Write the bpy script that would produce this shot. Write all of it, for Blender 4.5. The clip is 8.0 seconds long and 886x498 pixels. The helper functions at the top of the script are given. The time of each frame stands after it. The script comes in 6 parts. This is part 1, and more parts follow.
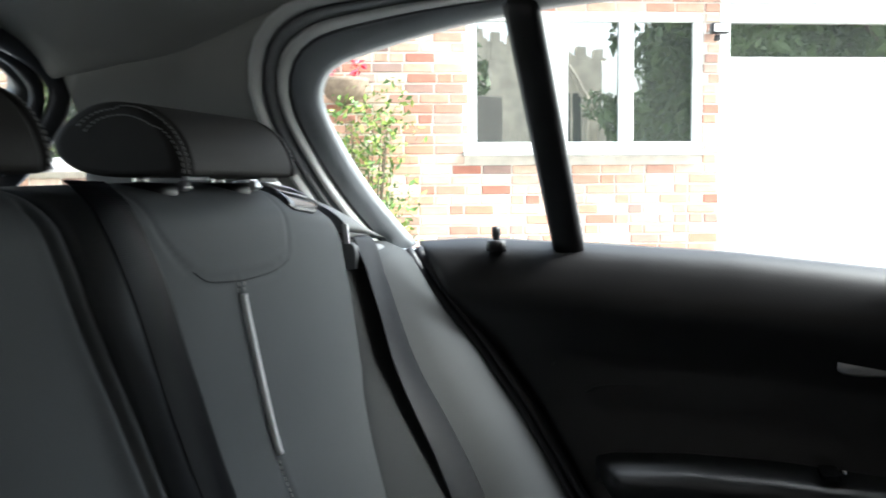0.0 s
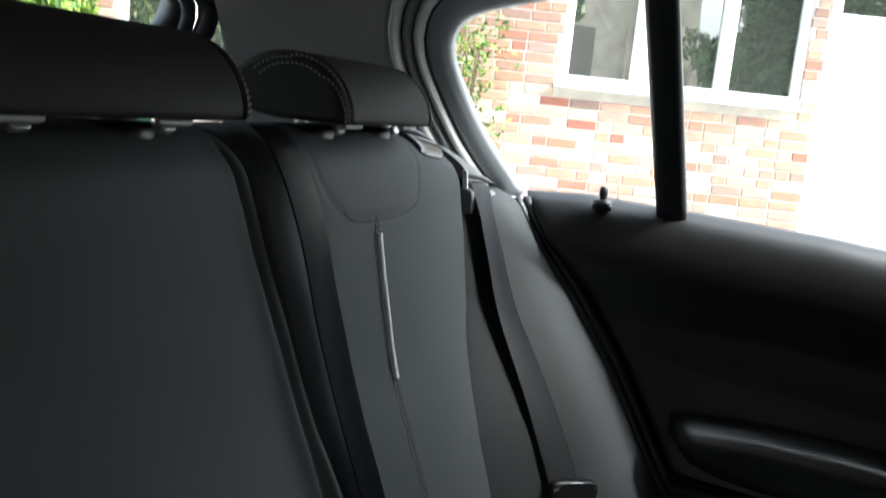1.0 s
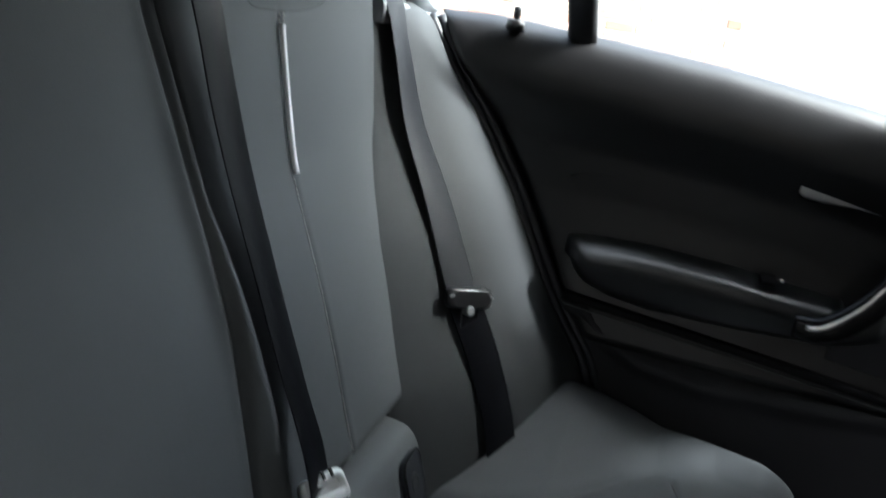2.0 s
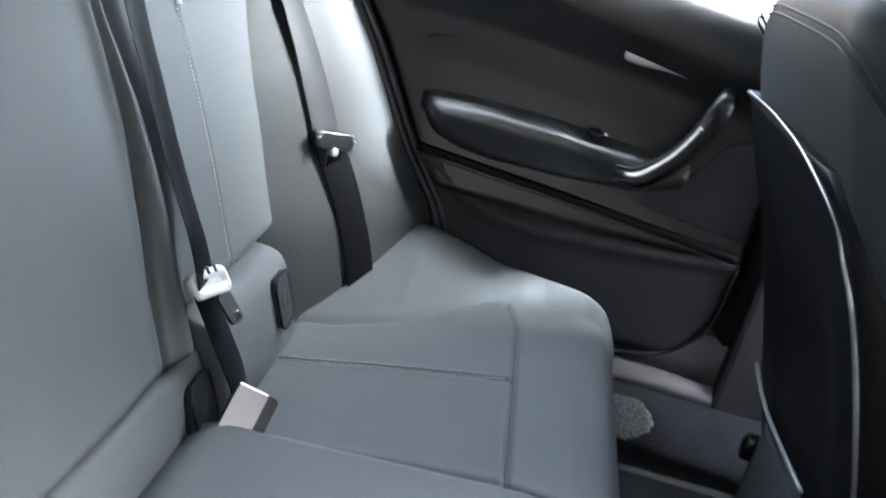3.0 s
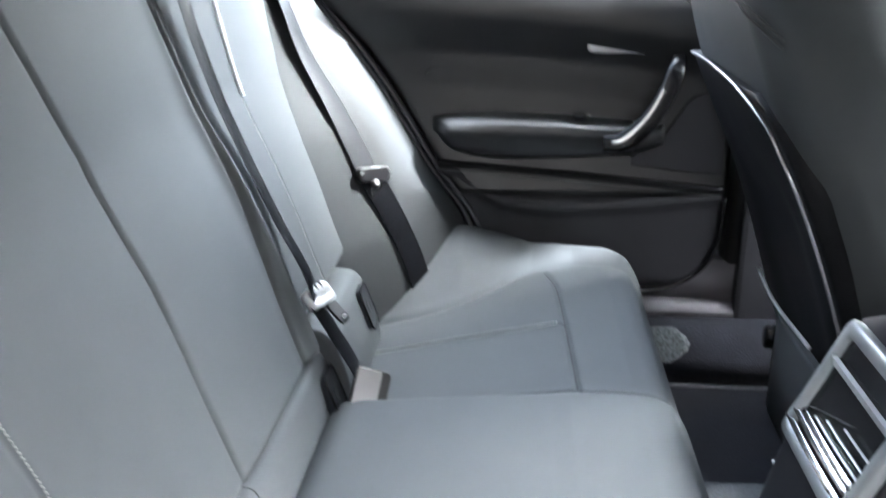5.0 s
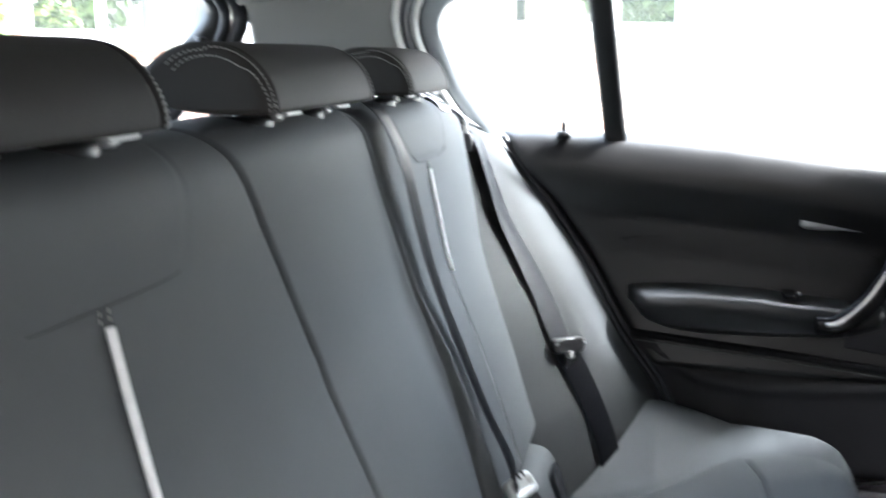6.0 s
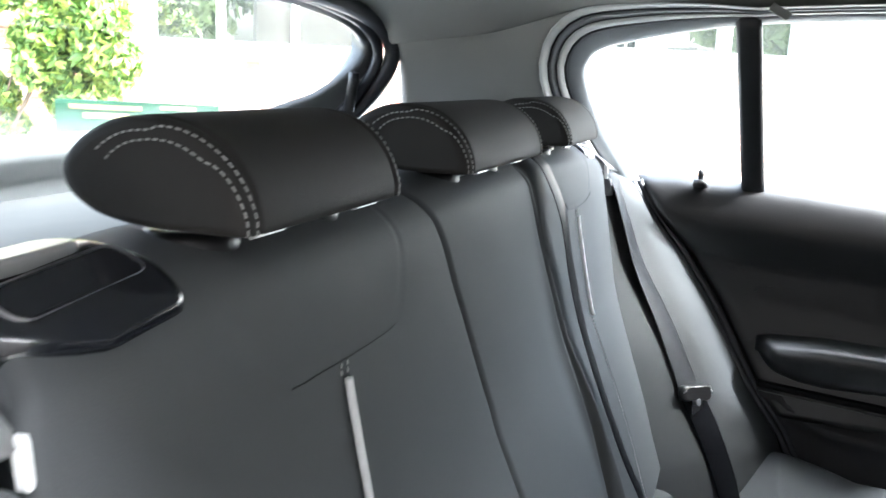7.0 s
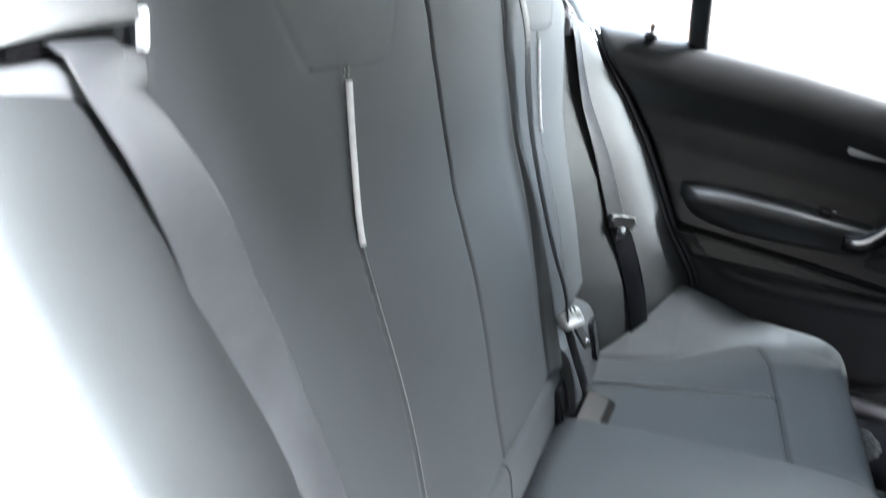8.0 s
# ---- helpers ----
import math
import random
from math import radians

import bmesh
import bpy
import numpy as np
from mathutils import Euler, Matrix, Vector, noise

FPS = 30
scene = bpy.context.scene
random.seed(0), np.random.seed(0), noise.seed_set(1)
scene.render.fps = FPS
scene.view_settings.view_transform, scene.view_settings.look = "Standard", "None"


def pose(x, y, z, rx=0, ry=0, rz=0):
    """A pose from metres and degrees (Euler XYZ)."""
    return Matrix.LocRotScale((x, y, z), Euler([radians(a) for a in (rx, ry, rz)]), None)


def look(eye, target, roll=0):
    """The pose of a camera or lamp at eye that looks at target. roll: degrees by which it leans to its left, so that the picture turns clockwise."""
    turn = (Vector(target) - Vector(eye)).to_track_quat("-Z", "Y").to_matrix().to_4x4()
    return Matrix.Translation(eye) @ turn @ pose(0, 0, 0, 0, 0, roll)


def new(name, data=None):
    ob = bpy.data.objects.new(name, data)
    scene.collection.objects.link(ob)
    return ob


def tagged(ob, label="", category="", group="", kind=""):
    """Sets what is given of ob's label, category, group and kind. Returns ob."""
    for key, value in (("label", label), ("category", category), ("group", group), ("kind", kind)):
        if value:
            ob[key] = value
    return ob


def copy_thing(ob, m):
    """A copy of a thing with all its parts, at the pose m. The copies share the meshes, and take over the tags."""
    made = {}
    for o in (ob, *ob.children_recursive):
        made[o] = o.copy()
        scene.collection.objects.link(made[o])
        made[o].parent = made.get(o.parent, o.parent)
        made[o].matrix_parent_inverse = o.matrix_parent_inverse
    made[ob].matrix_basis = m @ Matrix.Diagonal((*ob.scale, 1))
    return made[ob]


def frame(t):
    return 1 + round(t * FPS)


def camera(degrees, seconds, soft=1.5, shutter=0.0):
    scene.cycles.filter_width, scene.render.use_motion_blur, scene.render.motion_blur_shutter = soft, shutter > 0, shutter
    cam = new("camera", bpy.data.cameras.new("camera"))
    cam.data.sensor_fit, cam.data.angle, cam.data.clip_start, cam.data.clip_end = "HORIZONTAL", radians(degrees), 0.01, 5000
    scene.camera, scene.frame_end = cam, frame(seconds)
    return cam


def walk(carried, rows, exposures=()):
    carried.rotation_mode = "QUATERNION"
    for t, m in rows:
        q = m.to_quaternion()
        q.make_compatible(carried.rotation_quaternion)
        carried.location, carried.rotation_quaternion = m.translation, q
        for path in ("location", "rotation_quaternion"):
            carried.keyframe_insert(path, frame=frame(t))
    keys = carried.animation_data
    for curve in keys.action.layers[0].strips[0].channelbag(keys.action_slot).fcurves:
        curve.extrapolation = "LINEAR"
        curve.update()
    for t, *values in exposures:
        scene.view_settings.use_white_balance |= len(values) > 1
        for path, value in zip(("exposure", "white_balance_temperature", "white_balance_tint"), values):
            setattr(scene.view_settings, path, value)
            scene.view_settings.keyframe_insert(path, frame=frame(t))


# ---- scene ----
cam = camera(52.5, 8.0, soft=1.5, shutter=0.5)
PATH = [
    (0, (-0.317, -0.367, 1.063), (1.6, 0.185, 0.924), -0.4),
    (0.5, (-0.379, -0.343, 1.101), (1.512, 0.278, 0.898), 3.5),
    (1, (-0.391, -0.336, 1.099), (1.463, 0.342, 0.777), 5.9),
    (1.2, (-0.387, -0.339, 1.094), (1.465, 0.307, 0.705), 6.7),
    (2.3, (-0.425, -0.4, 1.031), (1.423, 0.004, 0.382), 10.9),
    (2.5, (-0.443, -0.407, 1.019), (1.409, -0.067, 0.344), 11.9),
    (3, (-0.552, -0.414, 1.011), (1.309, -0.3, 0.287), 14.4),
    (3.5, (-0.569, -0.446, 0.985), (1.222, -0.339, 0.101), 7.8),
    (4, (-0.633, -0.449, 0.979), (1.146, -0.329, 0.073), 3.5),
    (4.2, (-0.67, -0.452, 0.989), (1.118, -0.337, 0.101), 2.8),
    (5.3, (-0.839, -0.37, 1.066), (1.068, -0.147, 0.504), -0.4),
    (5.5, (-0.821, -0.351, 1.081), (1.092, -0.062, 0.572), 0.1),
    (6, (-0.776, -0.303, 1.119), (1.121, 0.173, 0.699), 0.5),
    (6.5, (-0.787, -0.257, 1.148), (1.081, 0.351, 0.773), 1.0),
    (7, (-0.834, -0.233, 1.159), (1.014, 0.424, 0.767), 2.9),
    (7.5, (-0.92, -0.241, 1.129), (0.929, 0.351, 0.647), 7.6),
    (8, (-0.994, -0.271, 1.073), (0.843, 0.218, 0.453), 10.0),
]
walk(cam, [(t, look(eye, target, roll)) for t, eye, target, roll in PATH],
     exposures=((0, 3.05, 5950, 4), (1.2, 2.85, 5950, 4), (2.3, 4.3, 5800, 4), (3.0, 5.62, 5720, 6), (3.5, 5.95, 5740, 7), (4.0, 6.08, 5750, 8), (4.2, 6.08, 5750, 8), (5.3, 5.78, 5800, 7), (6.5, 4.95, 5850, 7), (7.3, 4.9, 5800, 6), (8, 5.1, 5780, 5)))

# ---- world, sun, exposure ----
world = bpy.data.worlds.new("sky")
scene.world = world
world.use_nodes = True
wn, wl = world.node_tree.nodes, world.node_tree.links
sky = wn.new("ShaderNodeTexSky")
sky.sky_type = "NISHITA"
sky.sun_disc = False
SUN_FROM = Vector((0.05, -0.67, 0.74)).normalized()
sky.sun_elevation = math.asin(SUN_FROM.z)
sky.sun_rotation = math.atan2(SUN_FROM.x, SUN_FROM.y)
sky.air_density, sky.dust_density, sky.ozone_density = 1.0, 7.0, 0.4
haze = wn.new("ShaderNodeHueSaturation")
haze.inputs["Saturation"].default_value = 0.45
wl.new(sky.outputs[0], haze.inputs["Color"])
wl.new(haze.outputs[0], wn["Background"].inputs["Color"])
wn["Background"].inputs["Strength"].default_value = 0.15
sun = new("sun", bpy.data.lights.new("sun", "SUN"))
sun.data.energy, sun.data.angle, sun.data.color = 0.85, radians(5), (1.0, 0.985, 0.96)
sun.matrix_world = look(SUN_FROM * 30, (0, 0, 0))

# ---- mesh helpers ----


def make(name, verts, faces, smooth=True):
    me = bpy.data.meshes.new(name)
    me.from_pydata([tuple(map(float, v)) for v in verts], [], [tuple(map(int, f)) for f in faces])
    me.update()
    if smooth:
        me.polygons.foreach_set("use_smooth", [True] * len(me.polygons))
    return me


def from_bm(name, bm, smooth=False):
    me = bpy.data.meshes.new(name)
    bmesh.ops.recalc_face_normals(bm, faces=bm.faces)
    bm.to_mesh(me)
    bm.free()
    if smooth:
        me.polygons.foreach_set("use_smooth", [True] * len(me.polygons))
    return me


def thing(name, label, category, base=(0, 0, 0), group="", kind=""):
    ob = new(name)
    ob.matrix_basis = Matrix.Translation(base)
    ob.empty_display_size = 0.05
    return tagged(ob, label, category, group, kind)


def part(name, me, material, parent=None, label=""):
    ob = new(name, me)
    if material is not None and not me.materials:
        me.materials.append(material)
    if parent is not None:
        ob.parent = parent
        ob.matrix_parent_inverse = parent.matrix_basis.inverted()
    return tagged(ob, label)


def loft(rings, loop=True, caps=True):
    """Vertices and faces of a skin over rings of equally many points."""
    r = np.asarray(rings, float)
    n, k = r.shape[:2]
    verts = r.reshape(-1, 3)
    faces = []
    for i in range(n - 1):
        for j in range(k if loop else k - 1):
            a, b = i * k + j, i * k + (j + 1) % k
            faces.append((a, b, b + k, a + k))
    if caps and loop:
        faces.append(tuple(range(k))[::-1])
        faces.append(tuple((n - 1) * k + j for j in range(k)))
    return verts, faces


def skin(name, rings, loop=True, caps=True, smooth=True):
    """A lofted mesh with outward normals."""
    verts, faces = loft(rings, loop, caps)
    bm = bmesh.new()
    vs = [bm.verts.new(v) for v in verts]
    for f in faces:
        try:
            bm.faces.new([vs[i] for i in f])
        except ValueError:
            pass
    me = from_bm(name, bm, smooth)
    if smooth and caps:
        big = [p for p in me.polygons if len(p.vertices) > 4]
        for p in big:
            p.use_smooth = False
    return me


def curve_pts(ctrl, n):
    """A smooth open curve through control points, evenly spaced."""
    p = np.asarray(ctrl, float)
    ext = np.vstack([2 * p[0] - p[1], p, 2 * p[-1] - p[-2]])
    out = []
    for i in range(1, len(ext) - 2):
        for t in np.linspace(0, 1, 16, endpoint=False):
            a, b, c, d = ext[i - 1:i + 3]
            out.append(0.5 * (2 * b + (c - a) * t + (2 * a - 5 * b + 4 * c - d) * t * t + (3 * b - a - 3 * c + d) * t ** 3))
    out.append(p[-1])
    out = np.array(out)
    s = np.concatenate([[0], np.cumsum(np.linalg.norm(np.diff(out, axis=0), axis=1))])
    u = np.linspace(0, s[-1], n)
    return np.stack([np.interp(u, s, out[:, k]) for k in range(p.shape[1])], 1)


def unit(v):
    v = np.asarray(v, float)
    return v / np.maximum(np.linalg.norm(v, axis=-1, keepdims=True), 1e-9)


def sweep(path, section, up=(0, 0, 1), scale=None):
    """Rings of a flat section (pairs across, up) swept along a path of points."""
    p = np.asarray(path, float)
    t = unit(np.gradient(p, axis=0))
    u = np.asarray(up, float)
    u = np.broadcast_to(u, p.shape)
    side = unit(np.cross(t, u))
    nrm = unit(np.cross(side, t))
    sec = np.asarray(section, float)
    k = np.ones(len(p)) if scale is None else np.asarray(scale, float)
    return p[:, None] + k[:, None, None] * (sec[None, :, 0, None] * side[:, None] + sec[None, :, 1, None] * nrm[:, None])


def circle(r, n=12, ry=None):
    a = np.linspace(0, 2 * np.pi, n, endpoint=False)
    return np.stack([r * np.cos(a), (r if ry is None else ry) * np.sin(a)], 1)


def rounded(w, h, r, n=4):
    """A rounded rectangle, w by h, about the origin."""
    out = []
    for cx, cy, a0 in ((w / 2 - r, h / 2 - r, 0), (-w / 2 + r, h / 2 - r, 90), (-w / 2 + r, -h / 2 + r, 180), (w / 2 - r, -h / 2 + r, 270)):
        for a in np.radians(a0 + np.linspace(0, 90, n)):
            out.append((cx + r * np.cos(a), cy + r * np.sin(a)))
    return np.array(out)


def tube(name, path, r, n=10, ry=None, up=(0, 0, 1), scale=None):
    return skin(name, sweep(path, circle(r, n, ry), up, scale))


def slab(name, w, h, d, r, m, bevel=0.15):
    """A plate with rounded corners: w across, h up, d thick along its third axis, at the pose m; its face edges are softened."""
    b = bevel * d + 0.0
    rings = []
    for z, s in ((-d / 2, 1), (d / 2 - b, 1), (d / 2 - b * 0.3, 1 - 0.6 * b / w), (d / 2, 1 - 2.2 * b / w)):
        o = rounded(w, h, r) * s
        rings.append([m @ Vector((x, y, z)) for x, y in o])
    return skin(name, [[tuple(v) for v in ring] for ring in rings], smooth=False)


def box(name, x0, x1, y0, y1, z0, z1, bevel=0.0):
    bm = bmesh.new()
    bmesh.ops.create_cube(bm, size=1)
    for v in bm.verts:
        v.co = Vector((x0 + (v.co.x + 0.5) * (x1 - x0), y0 + (v.co.y + 0.5) * (y1 - y0), z0 + (v.co.z + 0.5) * (z1 - z0)))
    if bevel:
        bmesh.ops.bevel(bm, geom=bm.edges[:], offset=bevel, segments=2, affect="EDGES", profile=0.6)
    return from_bm(name, bm)


def dashes(name, path, normal, length, gap, w, h):
    """Single stitches laid along a path on a surface, each a small raised bar."""
    p = np.asarray(path, float)
    nn = np.broadcast_to(np.asarray(normal, float), p.shape)
    s = np.concatenate([[0], np.cumsum(np.linalg.norm(np.diff(p, axis=0), axis=1))])
    verts, faces = [], []
    for a in np.arange(0, s[-1] - length, length + gap):
        q0 = np.array([np.interp(a, s, p[:, k]) for k in range(3)])
        q1 = np.array([np.interp(a + length, s, p[:, k]) for k in range(3)])
        n0 = unit(np.array([np.interp(a, s, nn[:, k]) for k in range(3)]))
        t = unit(q1 - q0)
        sd = np.cross(t, n0) * w / 2
        o = len(verts)
        for q, f in ((q0, 0.3), (q0 + (q1 - q0) * 0.25, 1), (q0 + (q1 - q0) * 0.75, 1), (q1, 0.3)):
            verts += [q - sd, q - sd * 0.5 + n0 * h * f, q + sd * 0.5 + n0 * h * f, q + sd]
        for i in range(3):
            for j in range(3):
                k = o + 4 * i + j
                faces.append((k, k + 1, k + 5, k + 4))
    return make(name, verts, faces)


def mirrored(me):
    """The same mesh on the other side of the car."""
    m2 = me.copy()
    m2.transform(Matrix.Scale(-1, 4, (1, 0, 0)))
    m2.flip_normals()
    return m2


# ---- materials ----


def mat(name, color, rough=0.5, metal=0.0, grain=0.0, grain_size=0.001, mottle=0.12, mottle_size=0.15, spec=0.5, sheen=0.0, kind="noise", coat=0.0, vary=0.0):
    """A surface with colour mottling at a large scale and relief at a small one; sizes in metres."""
    m = bpy.data.materials.new(name)
    m.use_nodes = True
    n, l = m.node_tree.nodes, m.node_tree.links
    b = n["Principled BSDF"]
    b.inputs["Metallic"].default_value = metal
    b.inputs["Specular IOR Level"].default_value = spec
    b.inputs["Sheen Weight"].default_value = sheen
    b.inputs["Coat Weight"].default_value = coat
    co = n.new("ShaderNodeTexCoord")
    big = n.new("ShaderNodeTexNoise")
    big.inputs["Scale"].default_value = 1 / mottle_size
    big.inputs["Detail"].default_value = 5
    l.new(co.outputs["Object"], big.inputs["Vector"])
    ramp = n.new("ShaderNodeValToRGB")
    c = np.array(color)
    ramp.color_ramp.elements[0].position, ramp.color_ramp.elements[1].position = 0.3, 0.7
    ramp.color_ramp.elements[0].color = (*(c * (1 - mottle)), 1)
    ramp.color_ramp.elements[1].color = (*np.minimum(c * (1 + mottle), 1), 1)
    l.new(big.outputs["Fac"], ramp.inputs["Fac"])
    last = ramp.outputs["Color"]
    if vary:
        info = n.new("ShaderNodeObjectInfo")
        hsv = n.new("ShaderNodeHueSaturation")
        mp = n.new("ShaderNodeMapRange")
        mp.inputs["To Min"].default_value, mp.inputs["To Max"].default_value = 1 - vary, 1 + vary
        l.new(info.outputs["Random"], mp.inputs["Value"])
        l.new(mp.outputs[0], hsv.inputs["Value"])
        l.new(last, hsv.inputs["Color"])
        last = hsv.outputs["Color"]
    l.new(last, b.inputs["Base Color"])
    rr = n.new("ShaderNodeMapRange")
    rr.inputs["To Min"].default_value, rr.inputs["To Max"].default_value = max(rough - 0.07, 0.02), min(rough + 0.07, 1)
    l.new(big.outputs["Fac"], rr.inputs["Value"])
    l.new(rr.outputs[0], b.inputs["Roughness"])
    if grain:
        if kind == "cells":
            fine = n.new("ShaderNodeTexVoronoi")
            fine.inputs["Scale"].default_value = 1 / grain_size
            out = fine.outputs["Distance"]
        elif kind == "ribs":
            fine = n.new("ShaderNodeTexWave")
            fine.bands_direction = "Z"
            fine.inputs["Scale"].default_value = 0.314 / grain_size
            fine.inputs["Distortion"].default_value = 0.6
            out = fine.outputs["Fac"]
        else:
            fine = n.new("ShaderNodeTexNoise")
            fine.inputs["Scale"].default_value = 1 / grain_size
            fine.inputs["Detail"].default_value = 4
            out = fine.outputs["Fac"]
        l.new(co.outputs["Object"], fine.inputs["Vector"])
        bump = n.new("ShaderNodeBump")
        bump.inputs["Strength"].default_value = grain
        bump.inputs["Distance"].default_value = grain_size * 0.4
        l.new(out, bump.inputs["Height"])
        l.new(bump.outputs["Normal"], b.inputs["Normal"])
    return m


def glass_mat(name, tint, gloss):
    m = bpy.data.materials.new(name)
    m.use_nodes = True
    n, l = m.node_tree.nodes, m.node_tree.links
    n.remove(n["Principled BSDF"])
    tr, gl, mx, fr = n.new("ShaderNodeBsdfTransparent"), n.new("ShaderNodeBsdfGlossy"), n.new("ShaderNodeMixShader"), n.new("ShaderNodeLayerWeight")
    pw, ml = n.new("ShaderNodeMath"), n.new("ShaderNodeMath")
    pw.operation, ml.operation = "POWER", "MULTIPLY_ADD"
    pw.inputs[1].default_value = 5.0
    ml.inputs[1].default_value, ml.inputs[2].default_value = 0.7, 0.035
    tr.inputs["Color"].default_value = (*tint, 1)
    gl.inputs["Roughness"].default_value = gloss
    l.new(fr.outputs["Facing"], pw.inputs[0])
    l.new(pw.outputs[0], ml.inputs[0])
    l.new(ml.outputs[0], mx.inputs[0])
    l.new(tr.outputs[0], mx.inputs[1])
    l.new(gl.outputs[0], mx.inputs[2])
    l.new(mx.outputs[0], n["Material Output"].inputs["Surface"])
    return m


LEATHER = mat("anthracite_leather", (0.076, 0.081, 0.085), 0.66, grain=0.16, grain_size=0.0013, kind="cells", mottle=0.07, mottle_size=0.10, spec=0.24)
PIPING = mat("white_piping", (0.84, 0.84, 0.845), 0.36, grain=0.8, grain_size=0.0016, mottle=0.06, mottle_size=0.006, spec=0.8)
THREAD = mat("pale_thread", (0.33, 0.325, 0.32), 0.7, grain=0.3, grain_size=0.001, mottle=0.1, mottle_size=0.01)
HEADCLOTH = mat("headrest_leather", (0.027, 0.0255, 0.024), 0.68, grain=0.18, grain_size=0.0013, kind="cells", mottle=0.16, mottle_size=0.06, spec=0.25)
BOLSTERSKIN = mat("bolster_leather", (0.032, 0.0345, 0.036), 0.66, grain=0.18, grain_size=0.0013, kind="cells", mottle=0.08, mottle_size=0.10, spec=0.22)
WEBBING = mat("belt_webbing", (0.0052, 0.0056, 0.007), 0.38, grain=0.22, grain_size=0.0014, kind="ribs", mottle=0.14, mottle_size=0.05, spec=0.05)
# lighter copies of the black webbing: window light and sheen put into the colour
LITWEBBING = mat("window_lit_belt_webbing", (0.0165, 0.0178, 0.0208), 0.5, grain=0.22, grain_size=0.0014, kind="ribs", mottle=0.2, mottle_size=0.05, spec=0.15)
SHEENWEBBING = mat("sheen_belt_webbing", (0.080, 0.082, 0.088), 0.38, grain=0.22, grain_size=0.0014, kind="ribs", mottle=0.2, mottle_size=0.05, spec=0.55)
DOORSKIN = mat("black_soft_trim", (0.0065, 0.0062, 0.0067), 0.40, grain=0.14, grain_size=0.0016, kind="cells", mottle=0.12, mottle_size=0.1, spec=0.65)
DOORLOW = mat("black_hard_trim", (0.0185, 0.0185, 0.0215), 0.55, grain=0.25, grain_size=0.0014, mottle=0.12, mottle_size=0.07, spec=0.3)
GLOSSBLACK = mat("gloss_black", (0.008, 0.008, 0.009), 0.24, mottle=0.2, mottle_size=0.05, spec=0.4)
ARMSKIN = mat("armrest_skin", (0.017, 0.018, 0.020), 0.40, grain=0.2, grain_size=0.0016, kind="cells", mottle=0.15, mottle_size=0.06, spec=0.75)
SATINBLACK = mat("satin_black", (0.010, 0.010, 0.011), 0.38, grain=0.2, grain_size=0.001, mottle=0.2, mottle_size=0.04)
RUBBER = mat("rubber", (0.018, 0.019, 0.023), 0.42, grain=0.2, grain_size=0.001, mottle=0.2, mottle_size=0.03)
BEZELGREY = mat("satin_grey_bezel", (0.30, 0.31, 0.315), 0.36, metal=0.4, grain=0.12, grain_size=0.0008, mottle=0.1, mottle_size=0.03)
CHROME = mat("chrome", (0.78, 0.78, 0.77), 0.16, metal=1.0, mottle=0.05, mottle_size=0.02)
SILVER = mat("silver_plastic", (0.60, 0.60, 0.60), 0.36, metal=0.6, grain=0.15, grain_size=0.0008, mottle=0.08, mottle_size=0.03)
BUCKLEFACE = mat("brushed_buckle_metal", (0.29, 0.285, 0.30), 0.32, metal=0.9, grain=0.10, grain_size=0.0008, mottle=0.05, mottle_size=0.03)
PALEPLASTIC = mat("pale_plastic", (0.78, 0.79, 0.79), 0.45, grain=0.1, grain_size=0.001, mottle=0.06, mottle_size=0.02)
RED = mat("red_button", (0.62, 0.045, 0.03), 0.4, grain=0.1, grain_size=0.001, mottle=0.1, mottle_size=0.01)
HEADLINER = mat("grey_headliner", (0.175, 0.175, 0.165), 0.9, grain=0.35, grain_size=0.0014, mottle=0.05, mottle_size=0.2, spec=0.15)
CORNERTRIM = mat("grey_corner_trim", (0.175, 0.175, 0.165), 0.7, grain=0.3, grain_size=0.0015, mottle=0.05, mottle_size=0.12, spec=0.25)
COVERPLASTIC = mat("slate_plastic", (0.013, 0.015, 0.019), 0.42, grain=0.1, grain_size=0.001, mottle=0.3, mottle_size=0.02, spec=0.3)
SEAM = mat("dark_seam", (0.026, 0.026, 0.027), 0.8, grain=0.3, grain_size=0.001, mottle=0.2, mottle_size=0.02)
PILLARTRIM = mat("grey_pillar_trim", (0.44, 0.445, 0.435), 0.55, grain=0.3, grain_size=0.0015, mottle=0.05, mottle_size=0.1, spec=0.35)
SEALGREY = mat("grey_seal", (0.13, 0.135, 0.14), 0.5, grain=0.2, grain_size=0.001, mottle=0.08, mottle_size=0.04)
GUIDETRIM = mat("grey_guide_trim", (0.15, 0.153, 0.154), 0.55, grain=0.3, grain_size=0.0012, mottle=0.06, mottle_size=0.05)
SHELFMAT = mat("grey_shelf_cloth", (0.17, 0.165, 0.145), 0.85, grain=0.4, grain_size=0.002, mottle=0.08, mottle_size=0.1, spec=0.2)
CARPET = mat("dark_carpet", (0.0135, 0.0145, 0.020), 0.95, grain=0.9, grain_size=0.003, mottle=0.25, mottle_size=0.05, spec=0.1, sheen=0.2)
FLOORMAT = mat("grey_mat_pile", (0.060, 0.066, 0.073), 0.95, grain=1.0, grain_size=0.003, mottle=0.35, mottle_size=0.004, spec=0.1, sheen=0.2)
SILLTRIM = mat("grey_sill_trim", (0.125, 0.12, 0.132), 0.5, grain=0.3, grain_size=0.0015, mottle=0.08, mottle_size=0.06)
LATCHGLOSS = mat("latch_gloss", (0.016, 0.018, 0.023), 0.14, mottle=0.2, mottle_size=0.05, spec=0.8)
REVEAL = mat("grey_reveal", (0.055, 0.058, 0.058), 0.45, grain=0.2, grain_size=0.001, mottle=0.15, mottle_size=0.05)
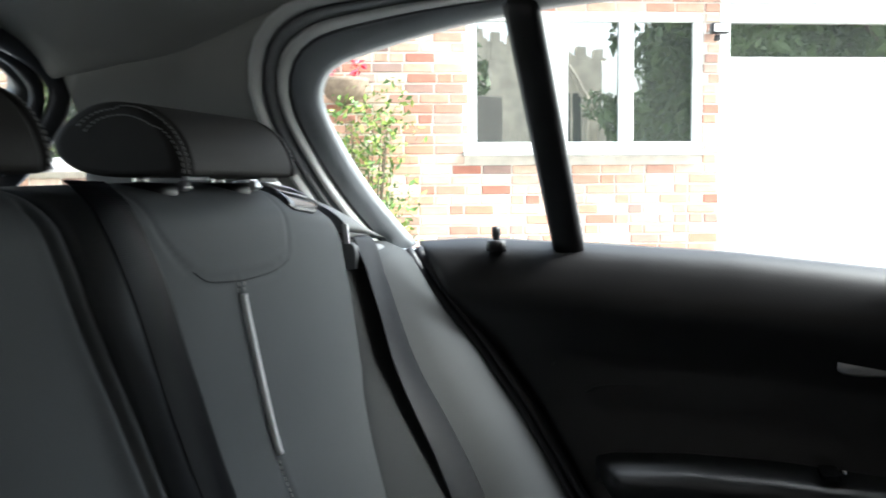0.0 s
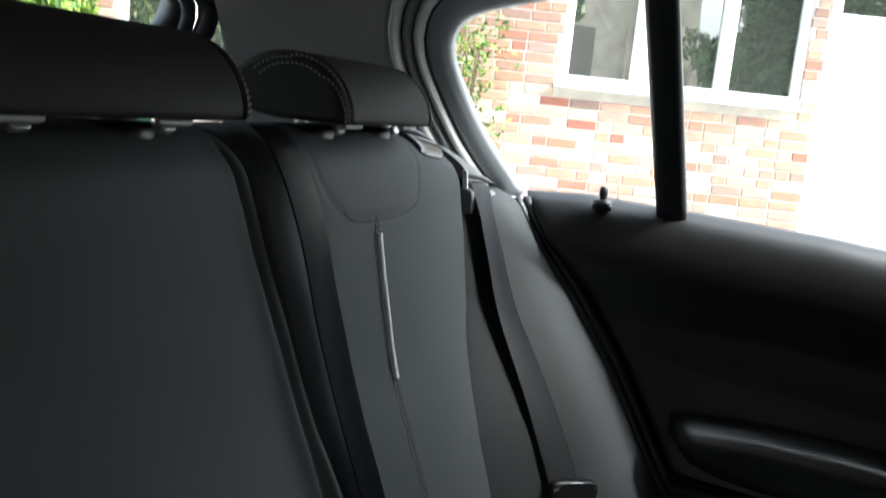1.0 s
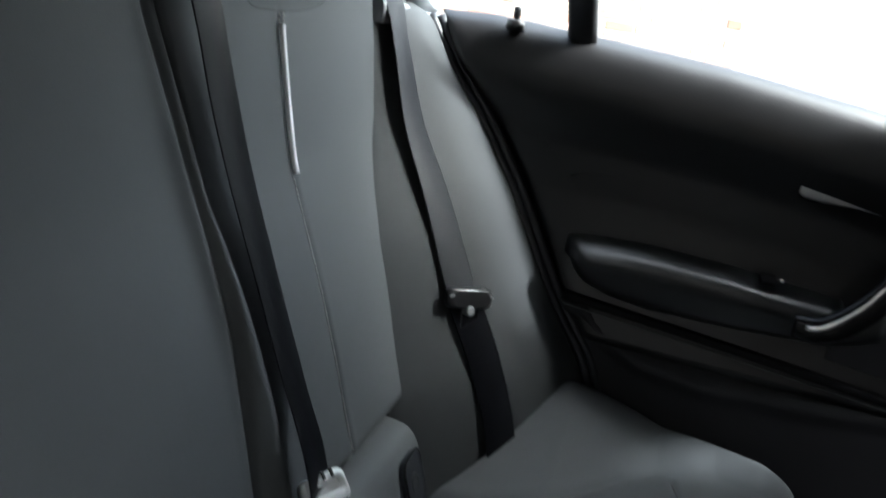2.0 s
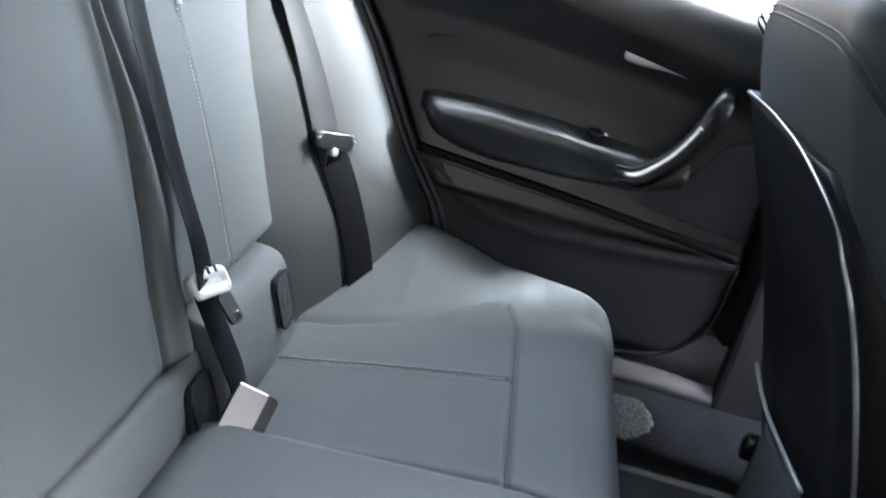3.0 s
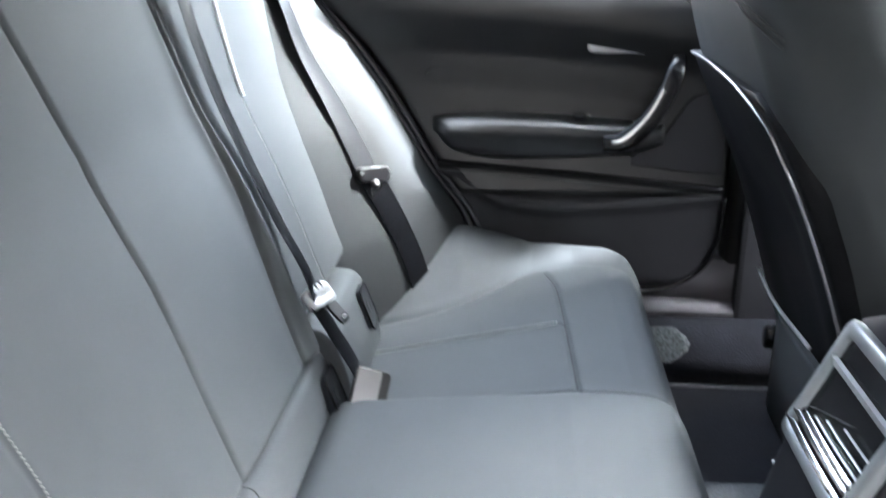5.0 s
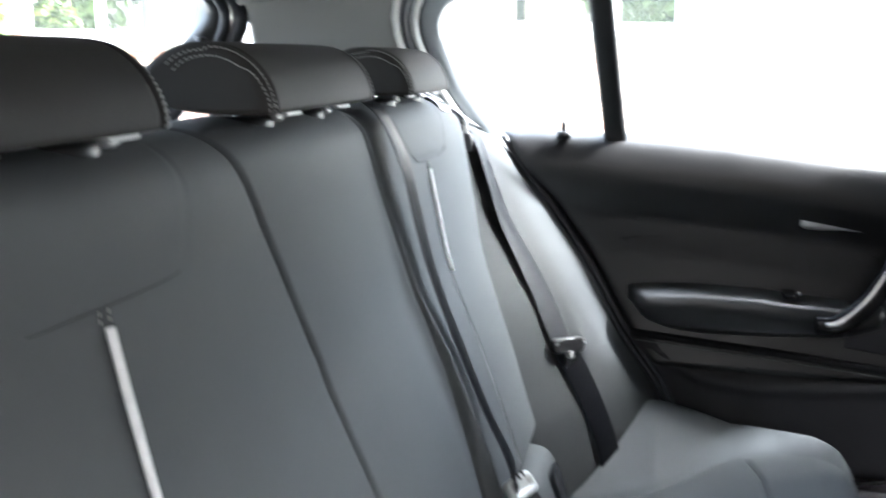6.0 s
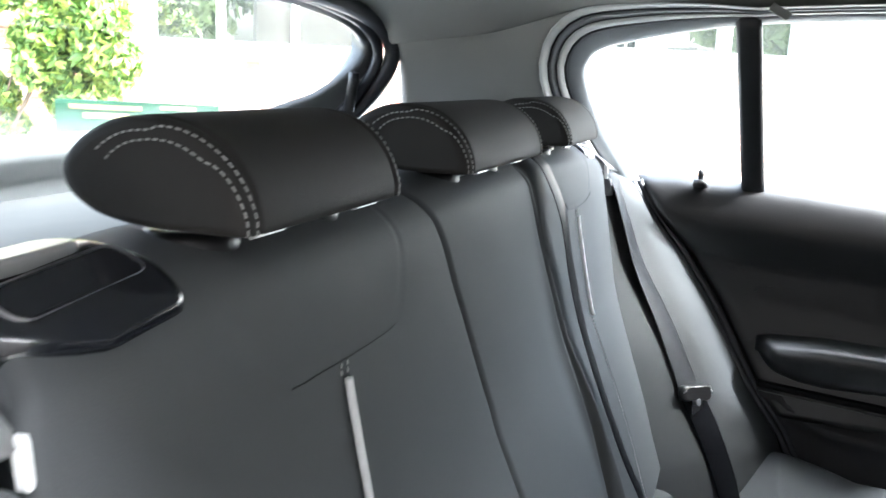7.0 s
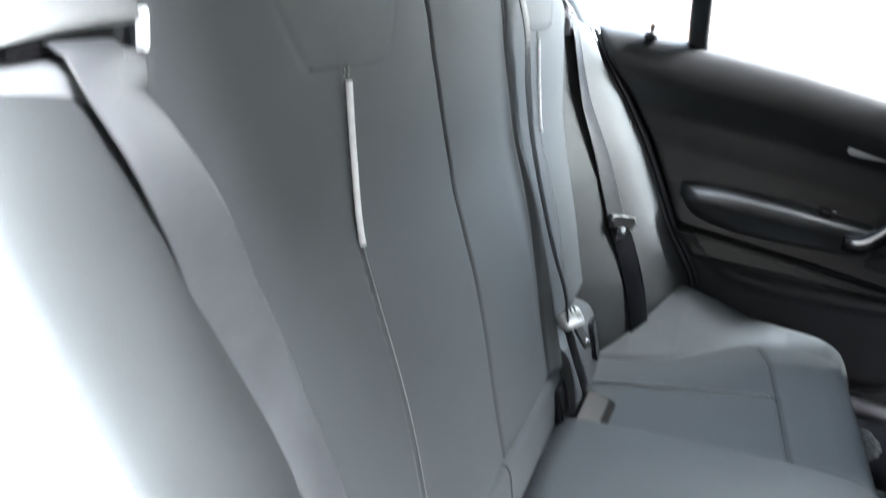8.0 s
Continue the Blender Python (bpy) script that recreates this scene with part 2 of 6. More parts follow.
PALEPANEL = mat("pale_tailgate_panel", (0.26, 0.27, 0.27), 0.5, grain=0.15, grain_size=0.001, mottle=0.06, mottle_size=0.1)
SHELLBLACK = mat("black_shell", (0.008, 0.008, 0.009), 0.48, grain=0.15, grain_size=0.001, mottle=0.2, mottle_size=0.08, spec=0.08)
# paler carpet colour that stands in for sunlight on the pile
SUNPILE = mat("sunlit_pile", (0.062, 0.070, 0.076), 0.95, grain=1.0, grain_size=0.003, mottle=0.75, mottle_size=0.004, spec=0.1, sheen=0.3)
PAINT = mat("silver_blue_paint", (0.42, 0.46, 0.50), 0.28, metal=0.4, mottle=0.05, mottle_size=0.2, coat=0.6)
GLASS = glass_mat("car_glass", (0.93, 0.95, 0.93), 0.0)

# ---- rear seat backs ----
# the front face of the seat back, from its foot to the roll of its top: (y, z)
BACK = [(-0.149, 0.538), (-0.142, 0.556), (-0.118, 0.62), (-0.097, 0.68), (-0.073, 0.74), (-0.046, 0.80), (-0.025, 0.85), (-0.010, 0.91), (0.004, 0.975),
        (0.012, 1.02), (0.021, 1.044), (0.045, 1.060), (0.085, 1.064), (0.118, 1.055), (0.132, 1.03)]
BACK_FRONT = curve_pts(BACK, 130)


def back_y(z):
    return np.interp(z, BACK_FRONT[:90, 1], BACK_FRONT[:90, 0])


def dist_to(poly, x, z):
    """Distance of points (x, z) from a polyline."""
    best = np.full(np.shape(x), 9.0)
    p = np.asarray(poly, float)
    for (ax, az), (bx, bz) in zip(p[:-1], p[1:]):
        dx, dz = bx - ax, bz - az
        t = np.clip(((x - ax) * dx + (z - az) * dz) / (dx * dx + dz * dz + 1e-12), 0, 1)
        best = np.minimum(best, np.hypot(x - ax - t * dx, z - az - t * dz))
    return best


def panel(name, front, x0, x1, r, seams=(), thick=0.10, nx=90, forward=0.0, crown=0.0, shoulder=0.0):
    """A padded block: the front line (y, z) drawn out in x between x0(z) and x1(z), its edges rounded by r, its seams pressed in.
    seams: (line of (x, z), depth, width)."""
    f = np.asarray(front, float)
    n = len(f)
    tan = unit(np.gradient(f, axis=0))
    nor = np.stack([-tan[:, 1], tan[:, 0]], 1)
    s = np.linspace(0, 1, nx)
    s = s - 0.35 * np.sin(2 * np.pi * s) / (2 * np.pi)
    xa, xb = np.vectorize(x0)(f[:, 1]), np.vectorize(x1)(f[:, 1])
    x = xa[None] + (xb - xa)[None] * s[:, None]
    d = np.minimum(x - xa[None], xb[None] - x)
    q = np.clip(1 - d / r, 0, 1)
    off = forward - r * (1 - np.sqrt(np.maximum(1 - q * q, 0)))
    off = off + crown * (1 - (2 * s[:, None] - 1) ** 2)
    zz = np.broadcast_to(f[None, :, 1], x.shape)
    for line, depth, width in seams:
        dd = dist_to(line, x, zz)
        depth = depth(zz) if callable(depth) else depth
        off = off - depth * np.exp(-(dd / width) ** 2) + 0.10 * depth * np.exp(-((dd - 2.4 * width) / (1.6 * width)) ** 2)
    # foot and tail are rounded too
    a = np.concatenate([[0], np.cumsum(np.linalg.norm(np.diff(f, axis=0), axis=1))])
    rv = 0.014
    e = np.clip(1 - a / rv, 0, 1)
    off = off - (rv * (1 - np.sqrt(np.maximum(1 - e * e, 0))))[None]
    y = f[None, :, 0] + nor[None, :, 0] * off
    z = f[None, :, 1] + nor[None, :, 1] * off
    z = z - shoulder * np.clip((x - 0.43) / 0.15, 0, 1.2) ** 1.6 * np.clip((z - 1.0) / 0.05, 0, 1)
    rings = []
    for i in range(nx):
        ring = [(x[i, j], y[i, j], z[i, j]) for j in range(n)]
        ring += [(x[i, -1], f[-1, 0] - 0.004, f[-1, 1] - 0.10), (x[i, 0], f[0, 0] + thick, f[0, 1] - 0.0)]
        rings.append(ring)
    me = skin(name, rings)
    return me


def outer_x(z):
    return float(np.interp(z, [0.55, 0.57, 0.65, 0.74, 0.80, 0.87, 0.95, 1.02, 1.06, 1.08], [0.487, 0.488, 0.497, 0.512, 0.538, 0.578, 0.594, 0.594, 0.578, 0.57]))


def border_x(z):
    """Outer edge of the rolled border on the middle back."""
    return float(np.interp(z, [0.53, 0.60, 0.68, 0.76, 0.82, 0.87, 0.92, 0.98, 1.04, 1.07], [0.197, 0.203, 0.2045, 0.203, 0.1995, 0.193, 0.184, 0.170, 0.157, 0.150]))


def inner_x(z):
    return border_x(z) + 0.003


def mid_right(z):
    return float(np.interp(z, [0.55, 0.65, 0.75, 0.86, 0.95, 1.02, 1.06], [0.160, 0.172, 0.184, 0.186, 0.174, 0.156, 0.146]))


def mid_left(z):
    return float(np.interp(z, [0.55, 0.65, 0.75, 0.86, 0.95, 1.02, 1.06], [0.094, 0.090, 0.084, 0.086, 0.116, 0.144, 0.164]))


def stripe_x(z):
    return float(np.interp(z, [0.56, 0.70, 0.77, 0.845, 1.0], [0.336, 0.340, 0.345, 0.350, 0.351]))


PAD_SEAM = curve_pts([(0.249, 1.056), (0.251, 1.036), (0.258, 1.022), (0.273, 1.006), (0.292, 0.994), (0.31, 0.989), (0.365, 0.986), (0.418, 0.989), (0.446, 0.998), (0.457, 1.012), (0.462, 1.035), (0.461, 1.052)], 60)
PAD_SEAM_FAR = curve_pts([(0.238, 1.054), (0.238, 1.026), (0.249, 0.999), (0.260, 0.984), (0.276, 0.979), (0.333, 0.978), (0.379, 0.979), (0.404, 0.979), (0.415, 0.981), (0.428, 0.991), (0.453, 1.018), (0.476, 1.046)], 60)


def seat_back(side):
    """An outer seat back with its pad seam, white stripe and stitching; side +1 is the car's left."""
    s = thing("rear_seat_back", "anthracite leather rear seat back with white piping stripe", "car seat", (0.35 * side, 0.0, 0.572), "rear seat backs")
    fix = (lambda me: me) if side > 0 else mirrored
    pad_seam = PAD_SEAM if side > 0 else PAD_SEAM_FAR
    z0 = 0.986 if side > 0 else 0.979
    long_seam = np.array([(stripe_x(z), z) for z in np.linspace(z0 - 0.004, 0.575, 30)])
    seams = [(pad_seam, 0.0013 if side > 0 else 0.0007, 0.0028), (long_seam, 0.0022, 0.0028)]
    front = BACK_FRONT[BACK_FRONT[:, 1] > 0.571] if side > 0 else BACK_FRONT
    edge_in = inner_x if side > 0 else (lambda z: mid_left(z) + 0.0008)
    part("cushion_panel", fix(panel("cushion_panel", front, edge_in, outer_x, 0.007 if side > 0 else 0.008, seams, nx=170, crown=0.003, shoulder=0.014)), LEATHER, s)
    for line, lift, top in ((pad_seam, 0.0012, 1.0 if side > 0 else 0.982), (long_seam, 0.0002, 1.04)):
        pts = [(x, back_y(z) - 0.003 * (1 - ((x - edge_in(z)) / (outer_x(z) - edge_in(z)) * 2 - 1) ** 2) + 0.0022 - lift, z) for x, z in line if 0.58 < z < top]
        part("seam", fix(tube("seam", pts, 0.00045, 6, up=(0, -1, 0))), SEAM, s, "dark sewn seam")
    # piping strip
    zs = np.linspace(z0 - 0.011, 0.842, 40)
    path = np.array([(stripe_x(z), back_y(z) - 0.0058, z) for z in zs])
    sec = rounded(0.0066, 0.0046, 0.0020, 3)
    part("piping", fix(skin("piping", sweep(path, sec, up=(0, -1, 0)))), PIPING, s, "white piping stripe")
    # double stitching above and below the piping
    bm_paths = []
    for dx in (-0.0042, 0.0042):
        zs = np.linspace(z0 - 0.001, z0 - 0.013, 8)
        bm_paths.append(np.array([(stripe_x(z) + dx, back_y(z) - 0.0035, z) for z in zs]))
    for dx in (-0.0035,):
        zs = np.linspace(0.838, 0.585, 90)
        bm_paths.append(np.array([(stripe_x(z) + dx, back_y(z) - 0.0038, z) for z in zs]))
    for p in bm_paths:
        part("stitching", fix(dashes("stitching", p, (0, -1, 0.2), 0.0034, 0.0014, 0.0012, 0.0008)), THREAD, s, "pale double stitching")
    return s


left_back = seat_back(1)
right_back = seat_back(-1)
MID_FRONT = BACK_FRONT.copy()
mid = thing("rear_seat_back", "narrow anthracite leather middle rear seat back", "car seat", (0, 0, 0.572), "rear seat backs")
border_line = [(border_x(z) - 0.011, z) for z in np.linspace(0.52, 1.04, 30)]
welt_line = [(min(mid_right(z), border_x(z) - 0.012) - 0.004, z) for z in np.linspace(0.54, 1.05, 24)]
part("cushion_panel", panel("cushion_panel", MID_FRONT, lambda z: -mid_left(z), border_x, 0.008, [(border_line, lambda z: -0.014 * np.clip((1.02 - z) / 0.24, 0, 1), 0.016), (welt_line, 0.005, 0.004)], nx=220, forward=0.0, crown=0.0035), LEATHER, mid)
# dark gaps between the backs are backed by the seat frames
for sx in (-1, 1):
    part("frame_rail", skin("frame_rail", sweep([(sx * (border_x(z) + 0.001 if sx > 0 else mid_left(z)), float(back_y(z)) + 0.034, z) for z in np.linspace(0.55, 1.03, 12)], rounded(0.05, 0.02, 0.004), up=(0, -1, 0))), SATINBLACK, mid, "black frame rail in the gap")

# the padded strip between seat backs and cushion, with the child-seat anchor covers
STRIP_LOW = curve_pts([(-0.085, 0.520), (-0.125, 0.528), (-0.144, 0.530), (-0.153, 0.523), (-0.158, 0.508), (-0.164, 0.485), (-0.169, 0.45), (-0.170, 0.42)][::-1], 48)
STRIP = curve_pts([(-0.085, 0.548), (-0.125, 0.550), (-0.148, 0.547), (-0.160, 0.537), (-0.168, 0.522), (-0.180, 0.490), (-0.190, 0.45), (-0.19, 0.42)][::-1], 48)
strip = thing("seat_base_strip", "anthracite leather strip below the rear seat backs", "car seat", (0, -0.15, 0.42))
part("seam", tube("seam", [(-0.082 - 0.10 * (0.55 - z) ** 1.0 * 0.5, y - 0.0003, z) for y, z in STRIP_LOW[12:-8]], 0.0009, 6, up=(1, 0, 0)), SEAM, strip, "faint sewn seam")
for xa, xb in ((-0.474, 0.2345), (0.235, 0.474)):
    rise = STRIP + np.array([0.0, 0.005]) * np.clip((STRIP[:, 1:] - 0.44) / 0.06, 0, 1) if xa > 0 else STRIP_LOW
    part("strip_pad", panel("strip_pad", rise, lambda z, v=xa: v, lambda z, v=xb: v, 0.007, nx=60, thick=0.06), LEATHER, strip)


def anchor_cover(x, tilt):
    y, z = (-0.1780, 0.508) if x > 0.3 else (-0.1715, 0.481) if x > 0 else (-0.1625, 0.486)
    m = Matrix.Translation((x, y, z)) @ Euler((radians(71), 0, radians(tilt))).to_matrix().to_4x4()
    t = thing("anchor_cover", "dark glossy plastic child-seat anchor cover in the seat base", "seat anchor", (x, -0.18, 0.47), "anchor covers")
    rings = []
    for z, k in ((-0.010, 1.0), (0.001, 1.0), (0.0028, 0.97), (0.0022, 0.93), (0.0018, 0.88)):
        rings.append([tuple(m @ Vector((px * k, py * k * (1 if py > 0 else 0.98), z))) for px, py in rounded(0.056, 0.066, 0.014, 5)])
    part("cover_plate", skin("cover_plate", rings), COVERPLASTIC, t)
    part("symbol", skin("symbol", [[tuple(m @ Vector((px, py + 0.0, z))) for px, py in circle(r, 20)] for z, r in ((0.0010, 0.012), (0.0026, 0.0115), (0.0028, 0.0095), (0.0020, 0.009))]), SATINBLACK, t, "raised round mark")
    part("rim", skin("rim", [[tuple(m @ Vector((px, py, z))) for px, py in rounded(0.056 * k, 0.066 * k, 0.014, 5)] for z, k in ((0.000, 1.0), (0.0030, 1.02), (0.0034, 1.005), (0.0020, 0.975))], caps=False), GLOSSBLACK, t, "thin glossy rim")
    return t


for x in (0.430, 0.206, -0.155, -0.430):
    anchor_cover(x, 4 if x > 0 else -4)

# ---- fixed side bolsters ----


def bolster(side):
    """The fixed pad between seat back and door: it comes forward towards the door."""
    s = thing("side_bolster", "grey-black leather side bolster between seat and door", "car seat", (0.62 * side, 0, 0.42), "side bolsters")
    rings = []
    zs = np.linspace(0.40, 0.995, 60)
    us = np.linspace(0, 1, 44)
    for z in zs:
        xa = float(np.interp(z, [0.40, 0.57, 0.74, 0.87, 1.0], [0.475, 0.480, 0.502, 0.566, 0.588]))
        xb = 0.748 if side > 0 else 0.753
        ya = float(np.interp(z, [0.40, 0.50, 0.57, 0.68, 0.78, 0.87, 0.95, 1.0], [-0.135, -0.125, -0.115, -0.080, -0.045, -0.012, 0.012, 0.030]))
        yb = float(np.interp(z, [0.40, 0.50, 0.57, 0.65, 0.70, 0.785, 0.865, 0.93, 0.97, 1.0], [-0.36, -0.335, -0.305, -0.247, -0.218, -0.168, -0.111, -0.055, -0.030, -0.008]))
        ring = []
        for u in us:
            x = xa + (xb - xa) * u
            y = ya + (yb - ya) * u - 0.009 * np.sin(np.pi * u)
            e = max(0.0, 1 - (1 - u) * (xb - xa) / 0.016)
            y += 0.016 * (1 - math.sqrt(max(0.0, 1 - e * e)))
            e = max(0.0, 1 - u * (xb - xa) / 0.014)
            y += 0.014 * (1 - math.sqrt(max(0.0, 1 - e * e)))
            e = max(0.0, 1 - (0.995 - z) / 0.02)
            y += 0.02 * (1 - math.sqrt(max(0.0, 1 - e * e)))
            ring.append((side * x, y, z))
        ring += [(side * xb, 0.06, z), (side * xa, 0.06, z)]
        rings.append(ring)
    part("bolster_pad", skin("bolster_pad", rings), BOLSTERSKIN, s)
    welt = [tuple(ring[1]) for ring in rings[3:-4]]
    part("edge_seam", tube("edge_seam", welt, 0.0012, 6, up=(0, -1, 0)), SEAM, s, "dark edge seam")
    return s


bolster(1)
bolster(-1)


def bolster_y(x, z):
    xa = float(np.interp(z, [0.40, 0.57, 0.74, 0.87, 1.0], [0.475, 0.480, 0.502, 0.566, 0.588]))
    ya = float(np.interp(z, [0.40, 0.50, 0.57, 0.68, 0.78, 0.87, 0.95, 1.0], [-0.135, -0.125, -0.115, -0.080, -0.045, -0.012, 0.012, 0.030]))
    yb = float(np.interp(z, [0.40, 0.50, 0.57, 0.65, 0.70, 0.785, 0.865, 0.93, 0.97, 1.0], [-0.36, -0.335, -0.305, -0.247, -0.218, -0.168, -0.111, -0.055, -0.030, -0.008]))
    u = min(max((x - xa) / (0.748 - xa), 0), 1)
    return ya + (yb - ya) * u - 0.009 * math.sin(math.pi * u)


# ---- bench cushion ----
def cushion_top(x, y):
    """Height of the bench at (x, y), with its raised middle, side rolls and pressed seams."""
    ax = abs(x)
    base = np.interp(-y, [0.13, 0.18, 0.24, 0.36, 0.47, 0.55, 0.590, 0.610], [0.425, 0.438, 0.450, 0.476, 0.500, 0.512, 0.512, 0.500])
    h = base
    t = np.clip((x + 0.122) / 0.03, 0, 1) * np.clip((np.interp(-y, [0.15, 0.5, 0.6], [0.226, 0.192, 0.174]) - x) / 0.03, 0, 1)
    rear = np.clip((-y - 0.138) / 0.025, 0, 1)
    h = h + np.interp(-y, [0.13, 0.2, 0.45, 0.6], [0.036, 0.036, 0.016, 0.010]) * t * t * (3 - 2 * t) * rear
    # outer roll that climbs towards the door
    lim = np.interp(-y, [0.12, 0.23, 0.31, 0.37, 0.43, 0.50, 0.60], [0.520, 0.522, 0.545, 0.59, 0.64, 0.66, 0.66])
    t = np.clip((ax - lim) / 0.19, 0, 1)
    h = h + 0.092 * (0.55 * t + 0.45 * t * t * (3 - 2 * t)) * np.interp(-y, [0.1, 0.30, 0.38, 0.45, 0.52, 0.6], [1.0, 1.0, 0.90, 0.80, 0.68, 0.48])
    return h


def cushion_seams():
    out = []
    for sx in (1, -1):
        lim = np.interp(np.linspace(0.15, 0.43, 14), [0.12, 0.23, 0.31, 0.37, 0.43], [0.520, 0.522, 0.545, 0.59, 0.64])
        out.append(([(sx * l, -v) for l, v in zip(lim, np.linspace(0.15, 0.43, 14))], 0.0061, 0.006))
        out.append(([(sx * 0.405, -0.165), (sx * 0.410, -0.30), (sx * 0.408, -0.476)], 0.0045, 0.0032))
        out.append(([(sx * 0.63, -0.452), (sx * 0.56, -0.468), (sx * 0.41, -0.476), (sx * 0.19, -0.484)], 0.004, 0.0032))
    out.append(([(0.222, -0.15), (0.212, -0.30), (0.190, -0.484), (0.172, -0.60)], 0.006, 0.0045))
    out.append(([(-0.120, -0.15), (-0.115, -0.30), (-0.110, -0.484), (-0.108, -0.60)], 0.006, 0.0045))
    return out


bench = thing("rear_bench_cushion", "anthracite leather rear bench cushion with stitched seams", "car seat", (0, -0.37, 0.26))
NX, NY = 400, 200
gx = np.linspace(-0.735, 0.735, NX)
gy = np.linspace(-0.128, -0.614, NY)
XX, YY = np.meshgrid(gx, gy, indexing="ij")
HH = cushion_top(XX, YY)
for line, depth, width in cushion_seams():
    dd = dist_to(line, XX, YY)
    if depth == 0.0061:
        depth = depth * np.clip((0.44 + YY) / 0.16, 0, 1)
    HH = HH - depth * np.exp(-(dd / width) ** 2) + 0.10 * depth * np.exp(-((dd - 2.2 * width) / (1.8 * width)) ** 2)
# plan outline: front corners rounded, sides drawn in near the door; edges rolled over
side_in = np.interp(-YY, [0.128, 0.40, 0.50, 0.56, 0.60, 0.614], [0.735, 0.735, 0.722, 0.695, 0.655, 0.63])
PX = XX * side_in / 0.735
front_d = (YY + 0.614)
q = np.clip(1 - front_d / 0.045, 0, 1)
HH = HH - 0.045 * (1 - np.sqrt(np.maximum(1 - q * q, 0)))
sd = np.clip(1 - (0.735 - np.abs(XX)) / 0.03, 0, 1)
HH = HH - 0.03 * (1 - np.sqrt(np.maximum(1 - sd * sd, 0)))
px_, py_ = np.clip(1 - (np.abs(XX + 0.128) - 0.034) / 0.008, 0, 1), np.clip(1 - (np.abs(YY + 0.232) - 0.036) / 0.008, 0, 1)
HH = HH - 0.045 * np.minimum(px_, 1) * np.minimum(py_, 1)
q2 = np.clip((YY + 0.194) / 0.03, 0, 1)
HH = HH - 0.022 * (1 - np.sqrt(np.maximum(1 - q2 * q2, 0)))
rings = []
for i in range(NX):
    ring = [(PX[i, j], YY[i, j], HH[i, j]) for j in range(NY)]
    ring += [(PX[i, -1], -0.616, 0.40), (PX[i, -1], -0.600, 0.30), (PX[i, -1], -0.585, 0.265), (PX[i, 0], -0.128, 0.265)]
    rings.append(ring)
part("cushion_pad", skin("cushion_pad", rings), LEATHER, bench)
for line, depth, width in cushion_seams():
    p = curve_pts([(a, b, 0) for a, b in line], 60)
    if depth == 0.0061:
        p = p[p[:, 1] > -0.30]
    p[:, 2] = cushion_top(p[:, 0], p[:, 1]) - depth + 0.0006
    k = np.interp(-p[:, 1], [0.128, 0.40, 0.50, 0.56, 0.60, 0.614], [0.735, 0.735, 0.722, 0.695, 0.655, 0.63]) / 0.735
    p[:, 0] *= k
    p[:, 2] -= 0.045 * (1 - np.sqrt(np.maximum(1 - np.clip(1 - (p[:, 1] + 0.614) / 0.045, 0, 1) ** 2, 0)))
    part("seam", tube("seam", p, 0.0009, 6), SEAM, bench, "dark sewn seam")
part("buckle_pocket", box("buckle_pocket", -0.160, -0.096, -0.266, -0.198, 0.400, 0.4560, 0.003), SATINBLACK, bench, "black buckle pocket")
part("pocket_liner", box("pocket_liner", -0.0965, -0.0935, -0.268, -0.196, 0.440, 0.480, 0.001), SATINBLACK, bench, "black pocket liner")
for sx in (1, -1):
    for dx in (0.0045, -0.0045):
        path = np.array([(sx * (np.interp(-y, [0.165, 0.30, 0.476], [0.405, 0.410, 0.408]) + dx), y, 0) for y in np.linspace(-0.176, -0.47, 90)])
        path[:, 2] = cushion_top(path[:, 0], path[:, 1]) + 0.0010
        part("stitching", dashes("stitching", path, (0, 0.2, 1), 0.0034, 0.0014, 0.0013, 0.0008), THREAD, bench, "pale double stitching")

# ---- headrests ----


